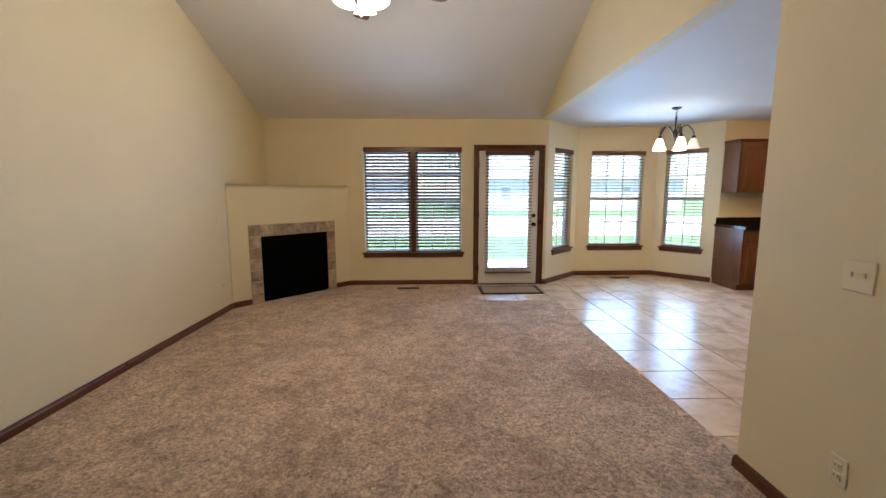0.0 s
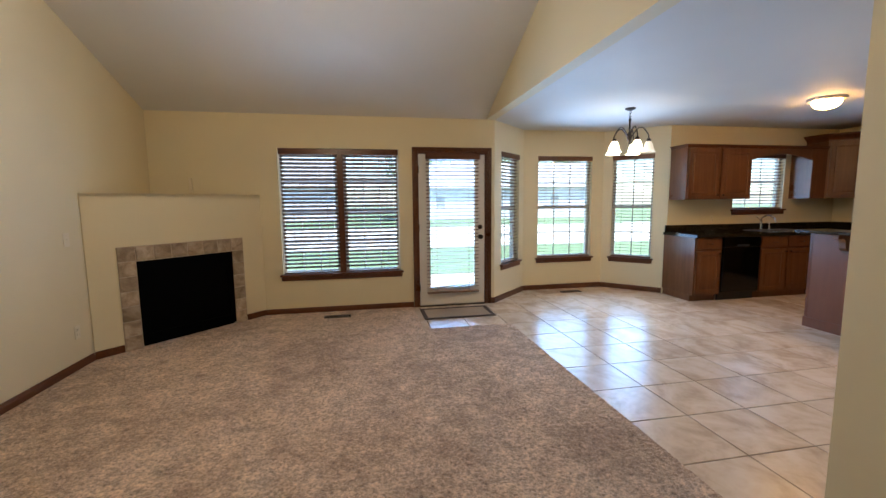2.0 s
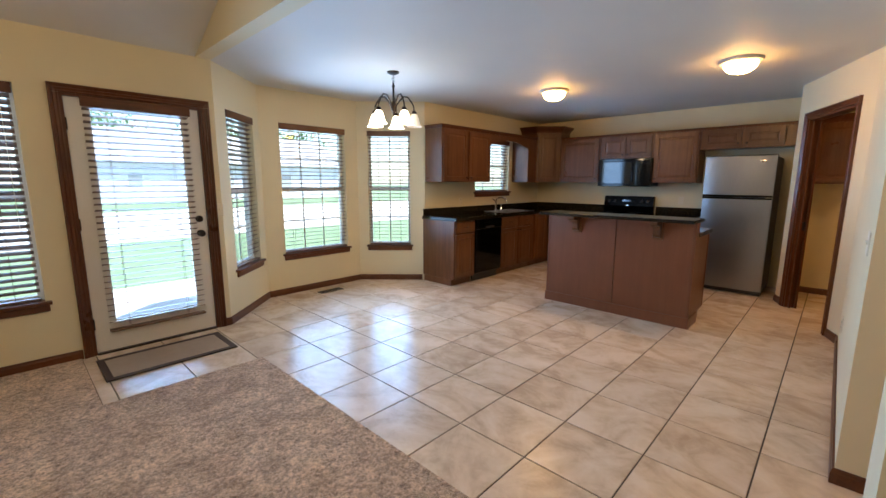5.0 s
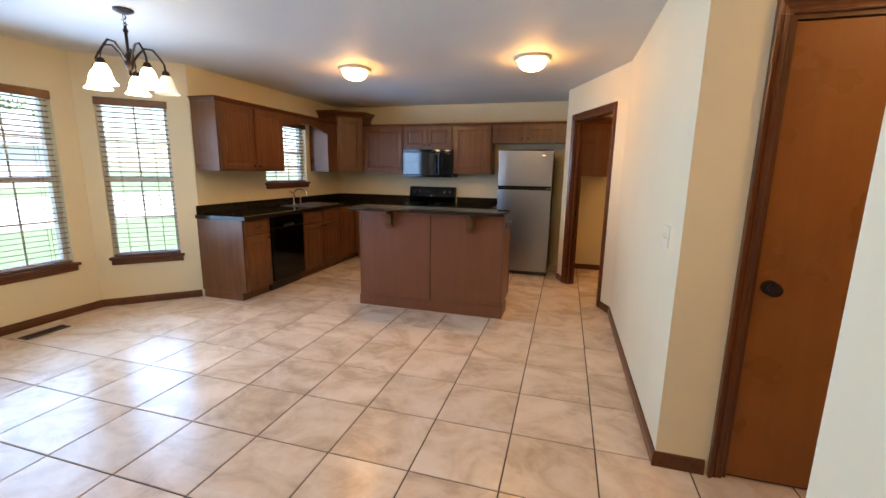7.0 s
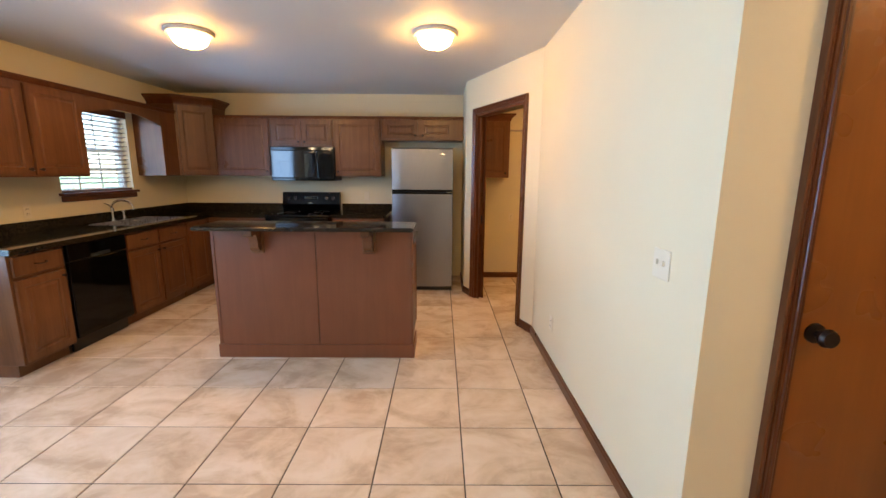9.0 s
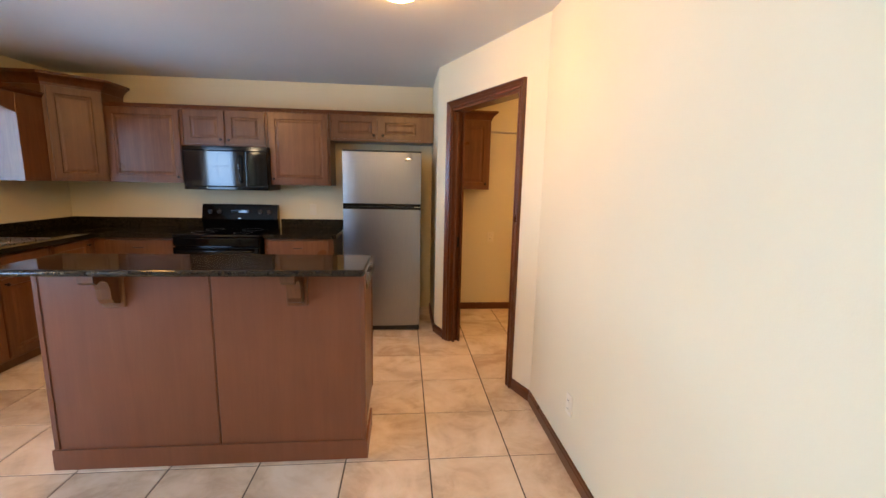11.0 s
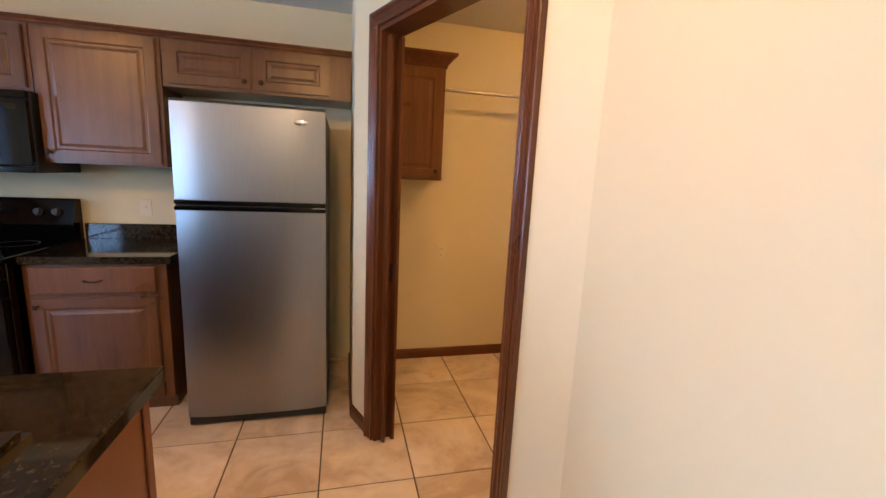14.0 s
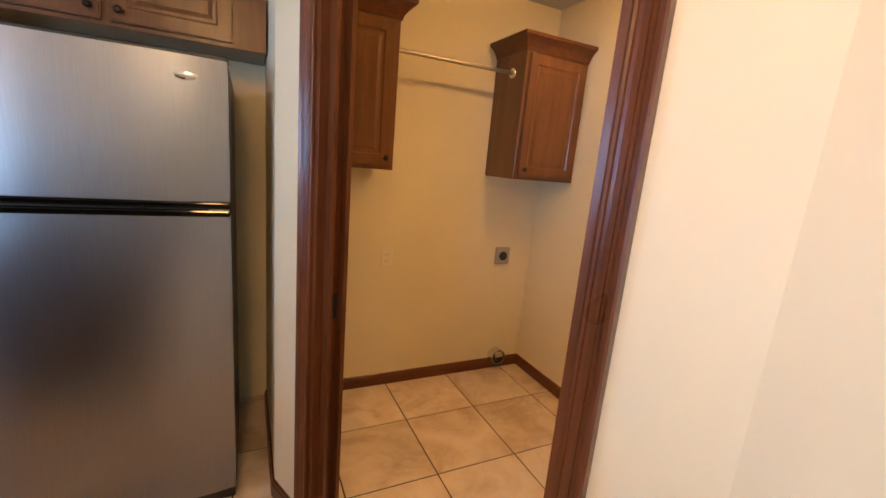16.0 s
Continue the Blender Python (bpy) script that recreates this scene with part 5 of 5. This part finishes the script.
def neighbour(x, y, w, d, hgt, rz):
    h = thing("house", (x, y, -0.18), rz, "pale lavender-grey sided neighbour house beyond the lawn", "house", "neighbour houses")
    part("wall", box(0, w, 0, d, 0, hgt), SIDING, h)
    rf = bmesh.new()
    e = [[rf.verts.new((xx, yy, zz)) for yy, zz in ((-0.4, hgt + 0.003), (d / 2, hgt + d * 0.28), (d + 0.4, hgt + 0.003))] for xx in (-0.4, w + 0.4)]
    rf.faces.new(e[0])
    rf.faces.new(e[1])
    for k in range(3):
        j = (k + 1) % 3
        rf.faces.new((e[0][k], e[0][j], e[1][j], e[1][k]))
    part("roof", rf, SHINGLE, h)
    for k in range(3):
        x0 = w * (0.15 + 0.28 * k)
        wn_ = part("window", boxes((x0, x0 + 1.0, -0.03, -0.002, 1.0, 2.2)), VINYL, h)
        part("pane", boxes((x0 + 0.07, x0 + 0.93, -0.04, -0.031, 1.07, 2.13)), SHINGLE, wn_)


neighbour(-24, 38, 22, 10, 2.9, 0)
neighbour(4, 40, 20, 10, 2.9, -3)


def tree(x, y, hgt, spread, seed):
    rng = random.Random(seed)
    t = thing("tree", (x, y, -0.2), rng.uniform(0, 360), "broad green leafy tree beyond the lawn", "tree", "garden trees")
    part("trunk", tube([(0, 0, 0), (0.03, 0.02, hgt * 0.25), (-0.04, 0.05, hgt * 0.55), (0.02, 0, hgt * 0.8)], [0.2, 0.15, 0.1, 0.03], 10), BARK, t)
    for k in range(5):
        a, z0 = rng.uniform(0, 6.28), hgt * rng.uniform(0.3, 0.55)
        part("limb", tube([(0, 0, z0), (math.cos(a) * spread * 0.4, math.sin(a) * spread * 0.4, z0 + hgt * 0.14), (math.cos(a) * spread * 0.75, math.sin(a) * spread * 0.75, z0 + hgt * 0.3)], [0.08, 0.05, 0.015], 7), BARK, t)
    vs, fs = [], []
    for k in range(2600):
        u, v = rng.gauss(0, 0.42), rng.gauss(0, 0.42)
        w = rng.gauss(0, 0.4)
        c = Vector((u * spread, v * spread, hgt * 0.66 + w * hgt * 0.34))
        if c.z < hgt * 0.25:
            continue
        s = rng.uniform(0.10, 0.26)
        a = Vector((rng.gauss(0, 1), rng.gauss(0, 1), rng.gauss(0, 1))).normalized()
        b = a.orthogonal().normalized()
        q = a.cross(b)
        i = len(vs)
        vs += [c + b * s, c + q * s * 0.6, c - b * s, c - q * s * 0.6]
        fs.append((i, i + 1, i + 2, i + 3))
    me = bpy.data.meshes.new("crown")
    me.from_pydata(vs, [], fs)
    me.materials.append(LEAF)
    cr = new("crown", me)
    cr.parent = t


for i, (x, y, hh_, sp) in enumerate(((-14, 56, 9, 4.5), (8, 60, 9.5, 5.0), (19, 57, 9, 4.6), (30, 60, 9, 4.8))):
    tree(x, y, hh_, sp, i + 3)

# ---- floor tiles ----
TPX, TPY, TGX, TGY = 0.4395, 0.4345, 4.215, 3.11
MESHES = {}


def clip(poly, a, b, c):
    """Keep the part of poly where a*x + b*y <= c."""
    out = []
    for (x0, y0), (x1, y1) in zip(poly, poly[1:] + poly[:1]):
        d0, d1 = a * x0 + b * y0 - c, a * x1 + b * y1 - c
        if d0 <= 0:
            out.append((x0, y0))
        if d0 * d1 < 0:
            t = d0 / (d0 - d1)
            out.append((x0 + (x1 - x0) * t, y0 + (y1 - y0) * t))
    return out


def tile_piece(poly):
    cx, cy = sum(p[0] for p in poly) / len(poly), sum(p[1] for p in poly) / len(poly)
    key = tuple((round(x - cx, 4), round(y - cy, 4)) for x, y in poly)
    if key not in MESHES:
        bm = bmesh.new()
        rings = [[bm.verts.new((x * s, y * s, z)) for x, y in key] for s, z in ((1.0, -0.006), (1.0, -0.0022), (0.988, 0.0))]
        for a, b in zip(rings, rings[1:]):
            for k in range(len(key)):
                j = (k + 1) % len(key)
                bm.faces.new((a[k], a[j], b[j], b[k]))
        bm.faces.new(rings[-1])
        bmesh.ops.recalc_face_normals(bm, faces=bm.faces[:])
        me = bpy.data.meshes.new("tile")
        bm.to_mesh(me)
        bm.free()
        me.materials.append(TILE)
        MESHES[key] = me
    ob = new("tile", MESHES[key])
    ob.location = (cx, cy, 0)
    ob.parent = floor


def half_plane(p, q):
    """Left of p to q, as a*x + b*y <= c."""
    dx, dy = q[0] - p[0], q[1] - p[1]
    return dy, -dx, dy * p[0] - dx * p[1]


g2 = 0.0032
for i in range(-8, 9):
    for j in range(-11, 10):
        x0, y0 = TGX + i * TPX, TGY + j * TPY
        r = [(x0 + g2, y0 + g2), (x0 + TPX - g2, y0 + g2), (x0 + TPX - g2, y0 + TPY - g2), (x0 + g2, y0 + TPY - g2)]
        x1, y1 = x0 + TPX, y0 + TPY
        if x1 <= XD:
            if x1 <= LX or y1 <= LY:
                continue
            r = clip(clip(clip(r, -1, 0, -(LX + 0.004)), 0, -1, -(LY + 0.004)), 0, 1, YN + 0.01)
        elif x0 < XD:
            if y1 > LY and y0 < LY:
                low_ = clip(clip(r, -1, 0, -XD), 0, 1, LY + 0.003)
                if len(low_) > 2:
                    tile_piece(low_)
                r = clip(r, 0, -1, -(LY + 0.004))
            elif y0 < LY:
                r = clip(r, -1, 0, -XD)
        if y1 > YN:
            if 2.1 < x1 and x0 < 4.9:
                if x0 < BAY[0][0] and y0 < YN:
                    low_ = clip(r, 0, 1, YN)
                    if len(low_) > 2:
                        tile_piece(low_)
                    r = clip(r, 0, -1, -YN)
                for p, q in ((BAY[1], BAY[0]), (BAY[2], BAY[1]), (BAY[3], BAY[2])):
                    r = clip(r, *half_plane(p, q)) if r else r
            else:
                r = clip(r, 0, 1, YN + 0.01)
        if x1 > XE:
            r = clip(r, 1, 0, XE + 0.01)
        if x0 > 3.3 and y1 < 2.35 and (x1 < 5.2 or y1 < 1.15) or y1 < YS + 0.2:
            continue
        if r and len(r) > 2:
            ax = abs(sum(p[0] * q[1] - q[0] * p[1] for p, q in zip(r, r[1:] + r[:1]))) / 2
            if ax > 0.002:
                tile_piece(r)
